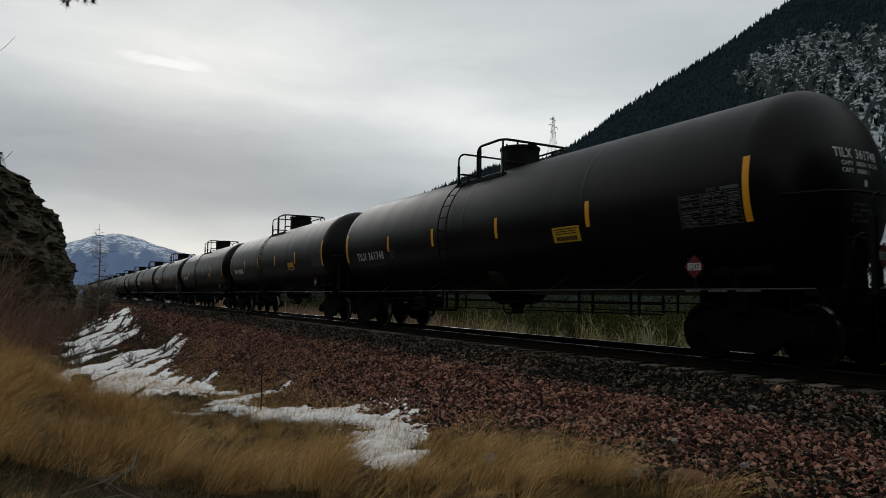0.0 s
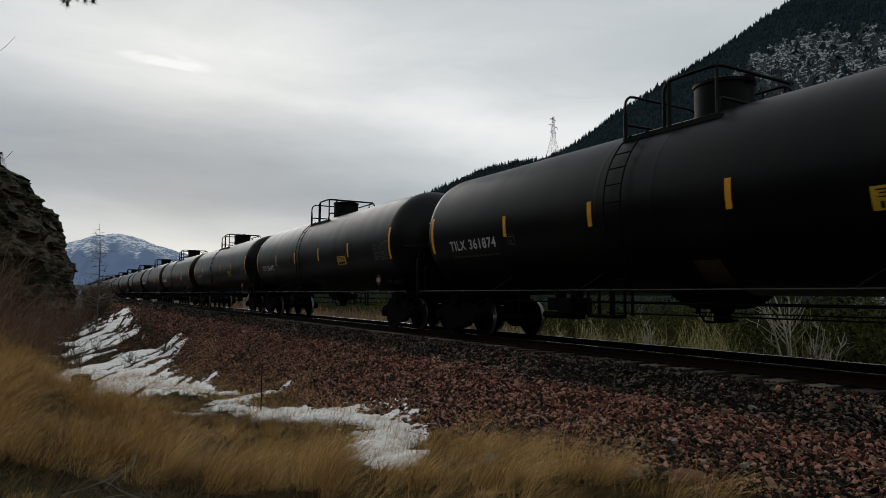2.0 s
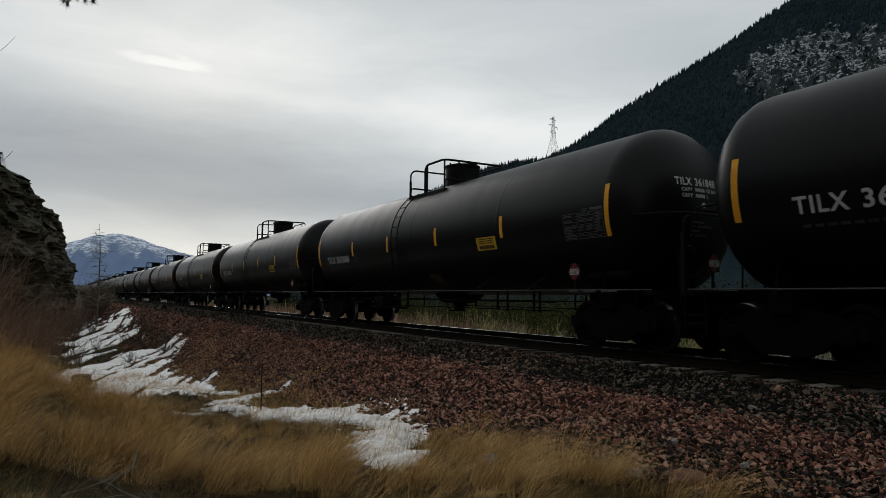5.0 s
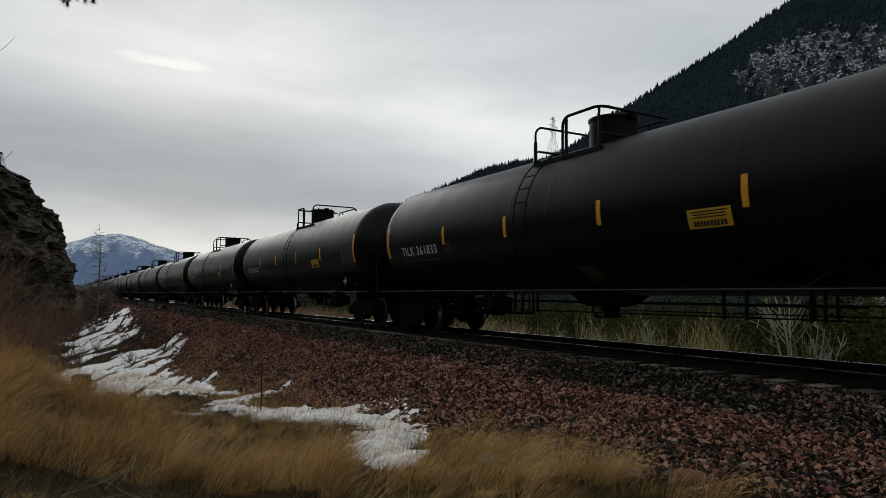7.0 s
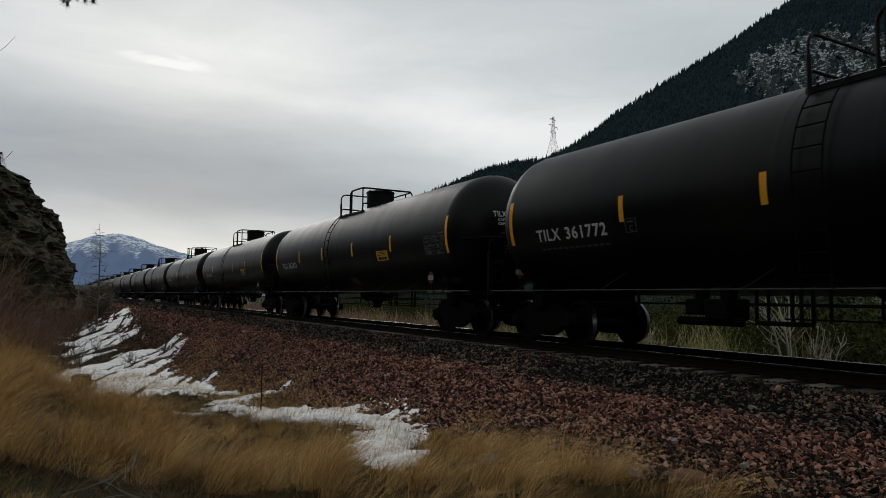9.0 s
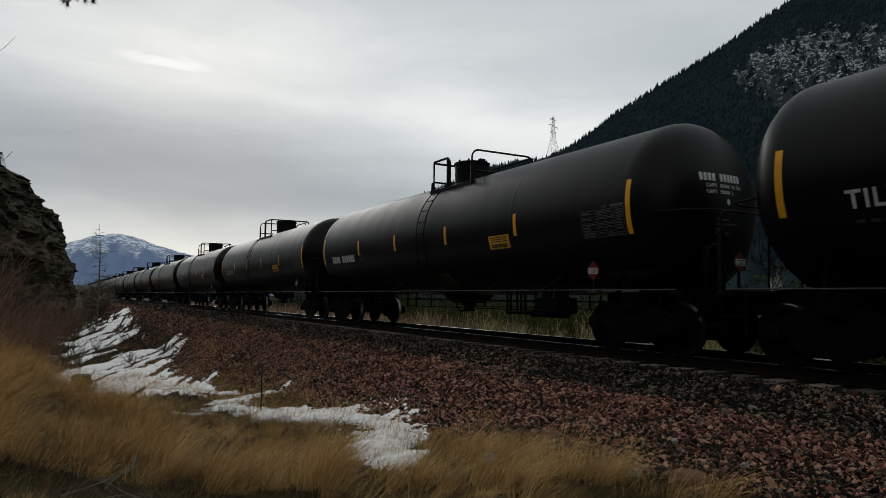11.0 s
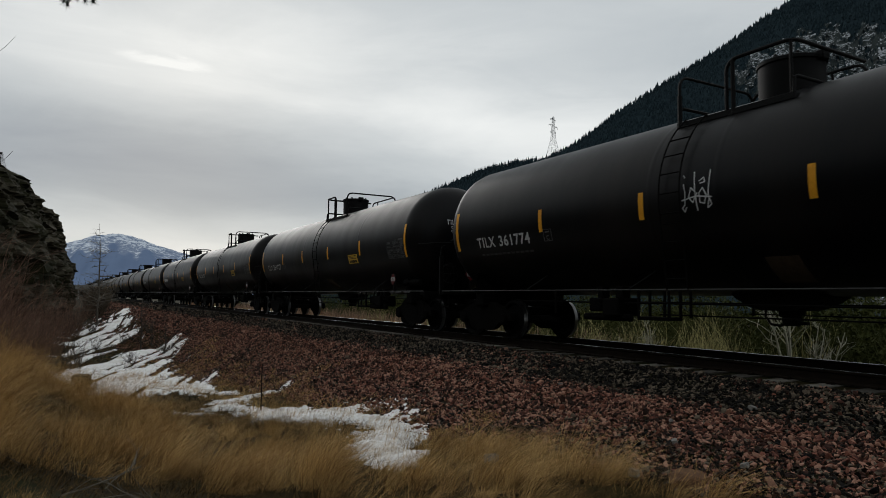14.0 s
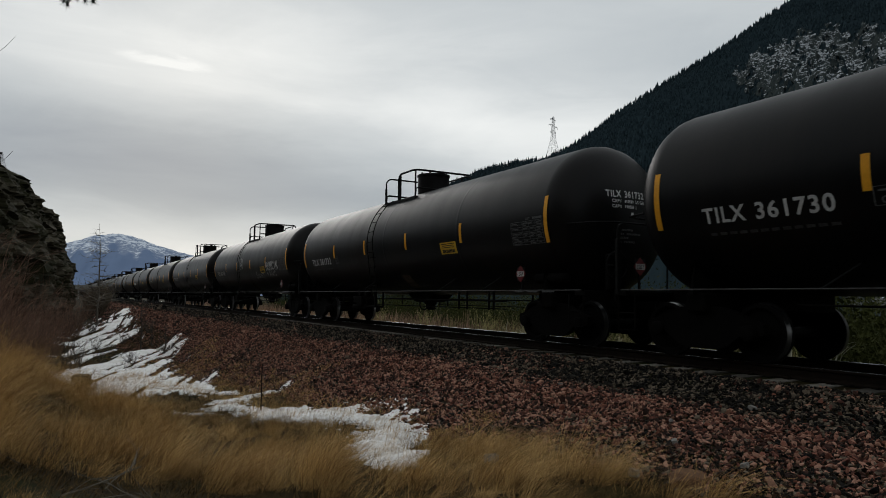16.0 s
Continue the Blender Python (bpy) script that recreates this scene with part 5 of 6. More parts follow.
def spray_graffiti(car):
    tank = next(c for c in car.children if c.name.startswith("tank"))
    part("graffiti", sprayed(letters("HUMCIN"), -4.50, 2.16, 2.05, 0.40, 0.032), WHITE_PAINT, tank, "white sprayed graffiti capitals")
    part("graffiti", sprayed(letters("+AWC"), -4.42, 1.86, 1.65, 0.25, 0.024), SPRAY_GREY, tank, "thin grey sprayed graffiti capitals")
    scrawl = [[(0.02, 0.3), (0.1, 0.15), (0.16, 0.4), (0.06, 0.6), (0.14, 0.85), (0.2, 0.7)], [(0.36, 0.6), (0.26, 0.5), (0.26, 0.25), (0.36, 0.3), (0.38, 0.65), (0.42, 0.2)], [(0.5, 0.7), (0.5, 0.2)], [(0.58, 0.15), (0.6, 0.65), (0.68, 0.6), (0.7, 0.15)], [(0.82, 0.95), (0.8, 0.2), (0.88, 0.15)], [(0.74, 0.65), (0.95, 0.7)]]
    part("graffiti", sprayed(scrawl, -2.30, 1.70, 1.7, 0.5, 0.018), SPRAY_GREY, tank, "faint grey sprayed scrawl")
    tag = [
        [(0.06, 0.72), (0.12, 0.5), (0.1, 0.18), (0.0, 0.1), (0.08, 0.0), (0.16, 0.12)],
        [(0.05, 0.95), (0.1, 0.88)],
        [(0.42, 1.0), (0.46, 0.5), (0.52, 0.0)],
        [(0.47, 0.48), (0.32, 0.6), (0.24, 0.35), (0.38, 0.22), (0.54, 0.45)],
        [(0.72, 0.56), (0.6, 0.44), (0.62, 0.2), (0.76, 0.16), (0.84, 0.36), (0.72, 0.56)],
        [(0.6, 0.74), (0.74, 0.82), (0.8, 0.7), (0.62, 0.68)],
        [(0.96, 1.0), (0.9, 0.35), (1.0, 0.12), (0.86, 0.04), (0.94, 0.3)],
        [(0.0, 0.3), (0.5, 0.37), (1.0, 0.3)],
    ]
    part("graffiti", sprayed(tag, 0.74, 2.36, 0.56, 0.62, 0.010), WHITE_PAINT, tank, "white sprayed graffiti tag")
    tagged(car, "black railway tank car with yellow stripes and white graffiti")


CARS = {}


def build_train():
    plain, gated = build_car(), build_car(True)
    for car in (plain, gated):
        end_notes(next(c for c in car.children if c.name.startswith("tank")))
    CARS[0], CARS[5] = plain, gated
    for k in range(-17, 16):
        if k not in CARS:
            CARS[k] = copy_thing(gated if k in REAR_GATE else plain, pose(TRACK_X, car_y(k, 0), 0))
    for k in (0, 5):
        CARS[k].matrix_basis = pose(TRACK_X, car_y(k, 0), 0)
    for k, car in CARS.items():
        letter_car(car, k)
    spray_graffiti(CARS[12])


build_train()


# ---- rock bluff ----
def build_bluff():
    path = [(-14, 16), (-6.5, 21), (-3.0, 26), (-1.9, 32), (-0.7, 42), (0.35, 52), (1.05, 61), (0.9, 66), (-2.5, 70), (-20, 75)]
    pts = []
    for (x0, y0), (x1, y1) in zip(path, path[1:]):
        n = max(2, int(math.hypot(x1 - x0, y1 - y0) / 0.28))
        pts += [(x0 + (x1 - x0) * i / n, y0 + (y1 - y0) * i / n) for i in range(n)]
    m = len(pts)
    lean = [(0.0, -0.3), (0.2, -0.05), (0.45, 0.05), (0.55, 0.5), (0.62, 0.62), (0.75, 1.2), (0.86, 1.45), (0.93, 2.7), (1.0, 4.2)]
    rows = 110
    verts = []
    for j in range(rows + 14):
        for i, (x, y) in enumerate(pts):
            ax, ay = pts[max(i - 2, 0)]
            bx, by = pts[min(i + 2, m - 1)]
            d = math.hypot(bx - ax, by - ay) or 1
            nx, ny = -(by - ay) / d, (bx - ax) / d  # into the rock
            top = 8.5 + 0.7 * noise.noise((x * 0.15, y * 0.15, 3)) - 0.02 * max(0, y - 45)
            v = min(j / rows, 1.0)
            z = -2.2 + (top + 2.2) * v
            # layered ledges: beds of uneven thickness, blocky joints across them
            bed = noise.noise((0.0, 0.05 * y, 1.3 * z))
            step = noise.cell((0.5, y * 0.45 + 0.2 * z, z * 1.5 + 0.4 * noise.noise((0, y * 0.2, 0))))
            block = noise.fractal((x * 0.5, y * 0.5, z * 0.9), 0.9, 2.1, 5)
            off = np.interp(v, [a for a, _ in lean], [b for _, b in lean]) + 0.1 + 0.24 * bed + 0.3 * step + 0.2 * block + 0.13 * noise.cell((0.2, y * 1.1 + 0.15 * z, z * 2.9)) + 0.07 * noise.cell((0.4, y * 2.3, z * 6.1 + 0.1 * y))
            off += 0.5 * noise.noise((1.3, y * 0.16, z * 0.12))
            if j > rows:
                k = j - rows
                off += 0.25 * k ** 1.7
                z += 0.07 * k ** 1.35 + 0.15 * noise.noise((x + off, y, 0.0))
            verts.append((x + nx * off, y + ny * off, z))
    faces = [(j * m + i, j * m + i + 1, (j + 1) * m + i + 1, (j + 1) * m + i) for j in range(rows + 13) for i in range(m - 1)]
    ob = new("rock_bluff", lump("rock_bluff", verts, faces, ROCK))
    tagged(ob, "steep bluff of layered brown-grey rock with ledges", "rock bluff", kind="structure")


build_bluff()


# ---- unseen hillside added behind the viewpoint, closing the valley; blocks sky light on the cars ----
def build_back_slope():
    xs, ys = np.linspace(-260, -16, 50), np.linspace(-260, 30, 60)
    me = grid_mesh("back_slope", xs, ys, lambda x, y: 1.5 + 0.55 * np.clip(-x - 18, 0, 300) * (1 + 0.15 * wave(x, y, 0.05, 2)) + 1.5 * wave(x, y, 0.11, 1), SLOPE)
    tagged(new("wooded_slope", me), "unseen dark slope added behind the viewpoint to block sky light", "hillside", kind="structure")


build_back_slope()


# ---- snow in the ditch ----
def build_snow():
    xs = np.arange(-0.6, 7.2, 0.04)
    ys = np.concatenate([np.arange(5.6, 17, 0.045), np.geomspace(17, 98, 520)])
    X, Y = np.meshgrid(xs, ys)
    X = X + 0.03 * np.sin(Y * 37 + X * 11)
    D = snow_depth(X, Y)
    Z = ground_z(X, Y) + np.clip(D, -0.05, 0.9) * 0.065 + 0.012 * wave(X, Y, 12, 1) * np.clip(D * 4, 0, 1)
    keep = (D[:-1, :-1] > 0) | (D[1:, :-1] > 0) | (D[:-1, 1:] > 0) | (D[1:, 1:] > 0)
    n = len(xs)
    i = np.arange((len(ys) - 1) * (n - 1))[keep.ravel()]
    i = i // (n - 1) * n + i % (n - 1)
    quads = np.stack([i, i + 1, i + n + 1, i + n], 1)
    used = np.unique(quads)
    back = np.zeros(X.size, int)
    back[used] = np.arange(len(used))
    P = np.stack([X.ravel(), Y.ravel(), Z.ravel()], 1)[used]
    tagged(new("snow_patches", lump("snow_patches", P, back[quads], SNOW, True)), "thin melting patches of old snow in the ditch", "snow", kind="stuff")


build_snow()


# ---- grass ----
def blades(rng, x, y, h, lean, width, base_dir, messy=0.5):
    """Ribbons of grass: vertices and triangles for one blade at each x, y."""
    n = len(x)
    z = ground_z(x, y) - 0.02
    a = base_dir + rng.normal(0, messy, n)
    lx, ly = np.cos(a) * lean, np.sin(a) * lean
    side = rng.uniform(0, 2 * np.pi, n)
    sx, sy = np.cos(side) * width / 2, np.sin(side) * width / 2
    vs = np.empty((n, 7, 3))
    for i, t in enumerate((0.0, 0.4, 0.75, 1.0)):
        px = x + lx * h * t ** 1.7
        py = y + ly * h * t ** 1.7
        pz = z + h * (t - 0.32 * np.minimum(lean, 1.8) * t * t)
        k = 1 - 0.75 * t
        if i < 3:
            vs[:, 2 * i] = np.stack([px - sx * k, py - sy * k, pz], 1)
            vs[:, 2 * i + 1] = np.stack([px + sx * k, py + sy * k, pz], 1)
        else:
            vs[:, 6] = np.stack([px, py, pz], 1)
    f = np.array([(0, 1, 3), (0, 3, 2), (2, 3, 5), (2, 5, 4), (4, 5, 6)])
    return vs.reshape(-1, 3), (f[None] + (np.arange(n) * 7)[:, None, None]).reshape(-1, 3)


def build_grass():
    rng = np.random.default_rng(33)
    # small tussocks fan out from their middle and lean with the wind; bare dark gaps between them, fewer on the snow
    n = 2800
    cx, cy = rng.uniform(-3.2, 5.0, n), 3.0 + 13.5 * rng.random(n) ** 1.15
    edge = np.interp(cy, [3, 4.2, 5.2, 6.2, 7.4, 8.5, 9.5, 12, 13.5, 16.5], [4.1, 4.2, 4.15, 4.3, 4.4, 4.2, 3.3, 2.6, 1.9, -0.2]) + 0.3 * grain_noise(cx * 2, cy * 2, 2, 0.6, 4)
    thick = grain_noise(cx * 1.5, cy * 1.1, 3, 0.7, 21)
    snowy = snow_depth(cx, cy) > -0.05
    # trampled, mossy ground at the foot of the bank
    worn = np.clip((2.0 - cx) / 0.6, 0, 1) * np.clip((5.9 - cy) / 0.9, 0, 1)
    keep = (cx < edge) & (cx > -0.16 * cy - 0.6) & (rng.random(n) < np.clip(0.26 + 1.5 * thick + 0.35 * np.clip((0.4 - cx) / 0.5, 0, 1) * np.clip((cy - 6.5) / 1.5, 0, 1), 0.03, 1) * (1 - 0.93 * worn)) & (~snowy | (rng.random(n) < 0.16))
    keep &= (cy < 7.4) | (cx < 1.3) | (rng.random(n) < 0.45)
    cx, cy, thick, snowy, worn = cx[keep], cy[keep], thick[keep], snowy[keep], worn[keep]
    per = 170
    tall = rng.uniform(0.15, 0.52, len(cx)) * (0.85 + 0.6 * np.clip(thick, -0.6, 0.8)) * np.where(snowy, 0.5, 1) * (1 - 0.45 * worn)
    tall *= np.interp(cx, [-1, 0.5, 2.5, 4.8], [1.35, 1.2, 1.0, 0.95])
    tall *= np.where((cy > 7.4) & (cx > 1.3), 0.5, 1.0)
    wide = rng.uniform(0.03, 0.085, len(cx)) * np.where(snowy, 0.6, 1)
    ox, oy = rng.normal(0, 1, (2, len(cx), per))
    x = (cx[:, None] + ox * wide[:, None]).ravel()
    y = (cy[:, None] + oy * wide[:, None]).ravel()
    h = np.repeat(tall, per) * rng.uniform(0.3, 1.2, len(x)) ** 0.8
    # direction: outward from the tussock plus the wind; some blades are broken over
    wind = np.repeat(0.58 + 0.25 * grain_noise(cx * 0.9, cy * 0.9, 2, 0.6, 31) + rng.normal(0, 0.12, len(cx)), per)
    veer = np.repeat(-0.45 + 0.5 * grain_noise(cx * 0.7, cy * 0.7, 2, 0.6, 33) + rng.normal(0, 0.25, len(cx)), per)
    fallen = np.where(rng.random(len(x)) < 0.14, 2.6, 1.0)
    dx = (ox.ravel() * 0.26 + wind * np.cos(veer) + rng.normal(0, 0.27, len(x))) * fallen
    dy = (oy.ravel() * 0.26 + wind * np.sin(veer) + rng.normal(0, 0.27, len(x))) * fallen
    v, f = blades(rng, x, y, h, np.minimum(np.hypot(dx, dy), 1.9), rng.uniform(0.0014, 0.0034, len(x)), np.arctan2(dy, dx), 0.0)
    tagged(new("dry_grass", lump("dry_grass", v, f, STRAW)), "long dry straw-coloured grass leaning in tussocks", "grass", kind="stuff")
    # old matted grass lying between the clumps
    n = 100000
    x, y = rng.uniform(-3.2, 4.8, n), 3.0 + 14 * rng.random(n) ** 1.2
    edge = np.interp(y, [3, 5.2, 7.4, 9.5, 12, 17], [4.3, 4.35, 4.5, 3.5, 2.8, 0.0]) + rng.normal(0, 0.15, n)
    keep = (x < edge) & (x > -0.16 * y - 0.6) & ((snow_depth(x, y) < 0.0) | (rng.random(n) < 0.05)) & ((x > 1.9) | (y > 5.6) | (rng.random(n) < 0.4))
    x, y = x[keep], y[keep]
    v, f = blades(rng, x, y, rng.uniform(0.08, 0.26, len(x)), rng.uniform(0.6, 1.9, len(x)), rng.uniform(0.0025, 0.007, len(x)), radians(-30), 1.8)
    tagged(new("matted_grass", lump("matted_grass", v, f, STRAW_DARK)), "flattened dead brown grass between the clumps", "grass", kind="stuff")
    # short dead growth on the bare ground of the ditch
    n = 42000
    y = 9 + 50 * rng.random(n) ** 1.6
    x = rng.uniform(0.0, 5.6, n)
    keep = (snow_depth(x, y) < -0.02) & (x > np.interp(y, [9, 16, 30, 60], [2.2, 0.2, -0.4, 0.8])) & (x < np.interp(y, [9, 17, 30, 35, 60], [4.2, 4.3, 4.2, 5.3, 5.6]))
    x, y = x[keep], y[keep]
    v, f = blades(rng, x, y, rng.uniform(0.08, 0.26, len(x)), rng.uniform(0.5, 1.5, len(x)), np.interp(y, [9, 50], [0.006, 0.03]) * rng.uniform(0.7, 1.2, len(x)), radians(-30), 1.6)
    tagged(new("ditch_growth", lump("ditch_growth", v, f, STRAW_DARK)), "short dead brown growth on the ditch slope", "grass", kind="stuff")
    # short straw litter caught between the stones at the toe of the gravel
    n = 30000
    x, y = rng.uniform(2.8, 6.2, n), 7.5 + 24 * rng.random(n) ** 1.4
    keep = (snow_depth(x, y) < -0.02) & (grain_noise(x * 0.9, y * 0.5, 3, 0.6, 41) > np.interp(x, [3.2, 4.6, 6.2], [-0.5, 0.0, 0.7]))
    x, y = x[keep], y[keep]
    v, f = blades(rng, x, y, rng.uniform(0.05, 0.16, len(x)), rng.uniform(0.6, 1.9, len(x)), np.interp(y, [8, 30], [0.004, 0.012]) * rng.uniform(0.7, 1.2, len(x)), radians(-30), 1.8)
    v[:, 2] += 0.03
    tagged(new("straw_litter", lump("straw_litter", v, f, STRAW)), "thin straw litter among the lower gravel stones", "grass", kind="stuff")
    # pale dry grass on the low ground beyond the rails
    n = 34000
    x, y = 12.4 + rng.random(n) ** 1.4 * 6, 3 + rng.random(n) ** 0.8 * 77
    keep = wave(x, y, 1.1, 7) + 0.7 * wave(x, y, 3.3, 3) > np.interp(y, [10, 18, 30], [1.2, 0.5, -0.5])
    x, y = x[keep], y[keep]
    n = len(x)
    v, f = blades(rng, x, y, rng.uniform(0.35, 0.85, n), rng.uniform(0.1, 0.6, n), rng.uniform(0.008, 0.018, n), radians(-30), 1.2)
    tagged(new("lineside_grass", lump("lineside_grass", v, f, STRAW)), "pale dry grass beyond the rails", "grass", kind="stuff")
    # tall pale reeds and weed stems in loose stands beyond the rails
    n = 16000
    x, y = 13.4 + rng.random(n) ** 1.2 * 5.5, 8 + rng.random(n) ** 0.75 * 80
    keep = wave(x, y, 0.9, 5) + 0.6 * wave(x, y, 2.6, 2) > np.interp(y, [8, 16, 20, 28], [1.2, 0.6, 0.1, -0.6])
    x, y = x[keep], y[keep]
    v, f = blades(rng, x, y, rng.uniform(0.8, 1.7, len(x)), rng.uniform(0.05, 0.4, len(x)), np.interp(y, [8, 60], [0.016, 0.05]) * rng.uniform(0.7, 1.2, len(x)), radians(-30), 1.6)
    tagged(new("reed_stand", lump("reed_stand", v, f, REED)), "tall pale dry reeds beyond the rails", "reeds", kind="stuff")
    # thin grass standing through the snow
    n = 26000
    x, y = rng.uniform(0.2, 4.6, n), rng.uniform(6, 24, n)
    keep = (snow_depth(x, y) > -0.05) & (wave(x, y, 2.2, 6) + 0.5 * wave(x, y, 6.0, 1) > -0.25) & (x < np.interp(y, [6, 10, 16, 24], [4.2, 4.4, 3.2, 2.6]))
    x, y = x[keep], y[keep]
    v, f = blades(rng, x, y, rng.uniform(0.12, 0.38, len(x)), rng.uniform(0.2, 0.9, len(x)), rng.uniform(0.002, 0.005, len(x)), radians(-30), 1.0)
    tagged(new("snow_grass", lump("snow_grass", v, f, STRAW)), "thin dry grass standing through the snow", "grass", kind="stuff")
    # sparse dry grass on the bank and among the shrubs
    n = 16000
    x, y = rng.uniform(-9, 0.6, n), rng.uniform(12, 34, n)
    keep = (snow_depth(x, y) < -0.1) & (x < np.interp(y, [12, 18, 34], [0.4, 0.1, -0.6])) & (wave(x, y, 0.9, 2) > -0.5)
    x, y = x[keep], y[keep]
    v, f = blades(rng, x, y, rng.uniform(0.2, 0.55, len(x)), rng.uniform(0.2, 0.9, len(x)), rng.uniform(0.012, 0.025, len(x)), radians(-30), 0.8)
    tagged(new("bank_grass", lump("bank_grass", v, f, STRAW)), "dry tan grass on the bank below the bluff", "grass", kind="stuff")


build_grass()


# ---- woody plants ----
def twig(shape, rng, p, d, length, r, depth, spread_by, up, sides=3, bits=3):
    """One limb with its side shoots."""
    pts, q = [Vector(p)], Vector(d).normalized()
    for i in range(bits):
        q = (q + Vector((rng.gauss(0, 0.13), rng.gauss(0, 0.13), rng.gauss(0, 0.1) + up))).normalized()
        pts.append(pts[-1] + q * (length / bits))
    shape.tube(pts, r, sides, r * 0.45, cap=False)
    if depth > 0:
        for _ in range(rng.randint(2, 4)):
            i = rng.randint(1, bits)
            at = pts[i - 1].lerp(pts[i], rng.random())
            side = Vector((rng.gauss(0, 1), rng.gauss(0, 1), rng.gauss(0.25, 0.5))).normalized()
            nd = (q * (1 - spread_by) + side * spread_by).normalized()
            twig(shape, rng, at, nd, length * rng.uniform(0.4, 0.7), r * 0.5, depth - 1, spread_by, up, sides, bits)


def shrub_mesh(name, mat, seed, stems, height, r, depth=2, fan=0.55, spread_by=0.5):
    rng = random.Random(seed)
    s = Shape()
    for _ in range(stems):
        a = rng.uniform(0, 2 * math.pi)
        d = Vector((math.cos(a) * fan * rng.random(), math.sin(a) * fan * rng.random(), 1))
        twig(s, rng, (rng.gauss(0, 0.1), rng.gauss(0, 0.1), -0.05), d, height * rng.uniform(0.6, 1.0), r * rng.uniform(0.6, 1.1), depth, spread_by, 0.05)
    me = bpy.data.meshes.new(name)
    me.from_pydata(s.v, [], s.f)
    me.materials.append(mat)
    return me


def plant(name, me, x, y, scale, turn_by, label, category, group, sink=0.0):
    ob = new(name, me)
    ob.matrix_basis = Matrix.LocRotScale((x, y, float(ground_z(x, y)) - sink), Euler((0, 0, turn_by)), (scale, scale, scale))
    return tagged(ob, label, category, group)


def build_shrubs():
    rng = random.Random(5)
    red = [shrub_mesh("red_shrub", TWIG_RED, 40 + i, 34, 1.9, 0.011, 2, 0.7) for i in range(4)]
    for x, y, s in ((-1.5, 15.5, 0.9), (-2.2, 17, 1.2), (-1.25, 18.5, 1.0), (-3.0, 19, 1.5), (-1.9, 20.5, 1.35), (-0.95, 21.5, 1.0), (-2.6, 23, 1.6), (-1.4, 24, 1.3), (-0.6, 25.5, 1.0), (-3.4, 25.5, 1.7), (-1.0, 28, 1.15), (-0.35, 30, 0.9), (-2.0, 27.5, 1.5), (0.0, 33.5, 0.9), (-0.5, 36, 1.1), (0.35, 41, 1.1), (0.9, 47, 1.2), (-1.7, 13.4, 0.7)):
        plant("red_twig_shrub", rng.choice(red), x, y, s, rng.uniform(0, 6.28), "leafless reddish-brown shrub on the bank under the bluff", "shrub", "shrubs on the bank")
    dark = [shrub_mesh("ditch_shrub", TWIG_GREY, 60 + i, 12, 1.0, 0.02, 2, 0.9) for i in range(3)]
    for x, y, s in ((0.55, 27, 1.1), (2.5, 29, 0.6), (4.4, 34, 0.8), (3.1, 40, 0.7), (1.6, 36, 0.6), (4.9, 45, 1.0), (2.0, 50, 1.2)):
        plant("ditch_shrub", rng.choice(dark), x, y, s, rng.uniform(0, 6.28), "small dark leafless bush standing in ditch snow", "shrub", "bushes in the ditch")
    sap = [sapling_mesh("sapling", TWIG_GREY, 80 + i, 2.3, 0.045, 24) for i in range(2)]
    for x, y, s in ((3.55, 36, 1.15), (4.35, 33.5, 0.75), (4.15, 37, 0.6)):
        plant("bare_sapling", rng.choice(sap), x, y, s, rng.uniform(0, 6.28), "thin leafless sapling in the snowy ditch", "sapling", "saplings in the ditch")
    larch = sapling_mesh("bare_larch", TWIG_LARCH, 91, 8.2, 0.09, 62)
    plant("bare_larch", larch, 2.62, 60, 1.0, 0.4, "tall bare larch with thin level branches", "tree", "")
    # dark brush where the line runs out of sight
    far = [shrub_mesh("far_brush", TWIG_BROWN, 70 + i, 20, 2.4, 0.04, 2, 0.5) for i in range(3)]
    for i in range(30):
        y = rng.uniform(64, 135)
        x = np.interp(y, [64, 90, 135], [2.3, 3.9, 6.8]) + rng.uniform(-1.2, 0.9) * y / 100
        plant("far_brush", rng.choice(far), x, y, rng.uniform(0.6, 1.25), rng.uniform(0, 6.28), "dark leafless brush beside the line", "brush", "brush along the line")
    # beyond the track
    tan = [shrub_mesh("willow_brush", TWIG_STRAW, 100 + i, 7, 1.25, 0.010, 2, 0.45, 0.36) for i in range(4)]
    # loose thickets just past the far rail
    for y0, count in ((20.5, 9), (17.6, 10), (16.2, 6), (13.6, 12), (11.3, 16), (9.7, 5), (6.6, 6), (4.2, 8), (25.0, 8), (31, 8)):
        for _ in range(count):
            y = rng.gauss(y0, 0.06 * y0 ** 0.9)
            x = 13.5 + abs(rng.gauss(0, 0.9))
            plant("willow_brush", rng.choice(tan), x, y, rng.uniform(0.65, 1.15), rng.uniform(0, 6.28), "thin olive-tan willow stems beyond the track", "shrub", "willow brush beyond the track")
    pale = [leader_mesh("pale_bush", TWIG_PALE, 120 + i, 2 + i % 2, 2.2, 0.03) for i in range(4)]
    for x, y, s in ((13.9, 12.9, 0.74), (14.3, 14.4, 0.55), (13.8, 8.9, 1.3), (13.9, 8.3, 0.8), (14.6, 17.5, 0.6), (14.3, 20.3, 0.62), (14.0, 19.0, 0.55), (14.1, 5.2, 0.9)):
        plant("pale_bush", rng.choice(pale), x, y, s, rng.uniform(0, 6.28), "pale-barked leafless bush beyond the rails", "bush", "pale bushes beyond the track")
    build_low_brush()


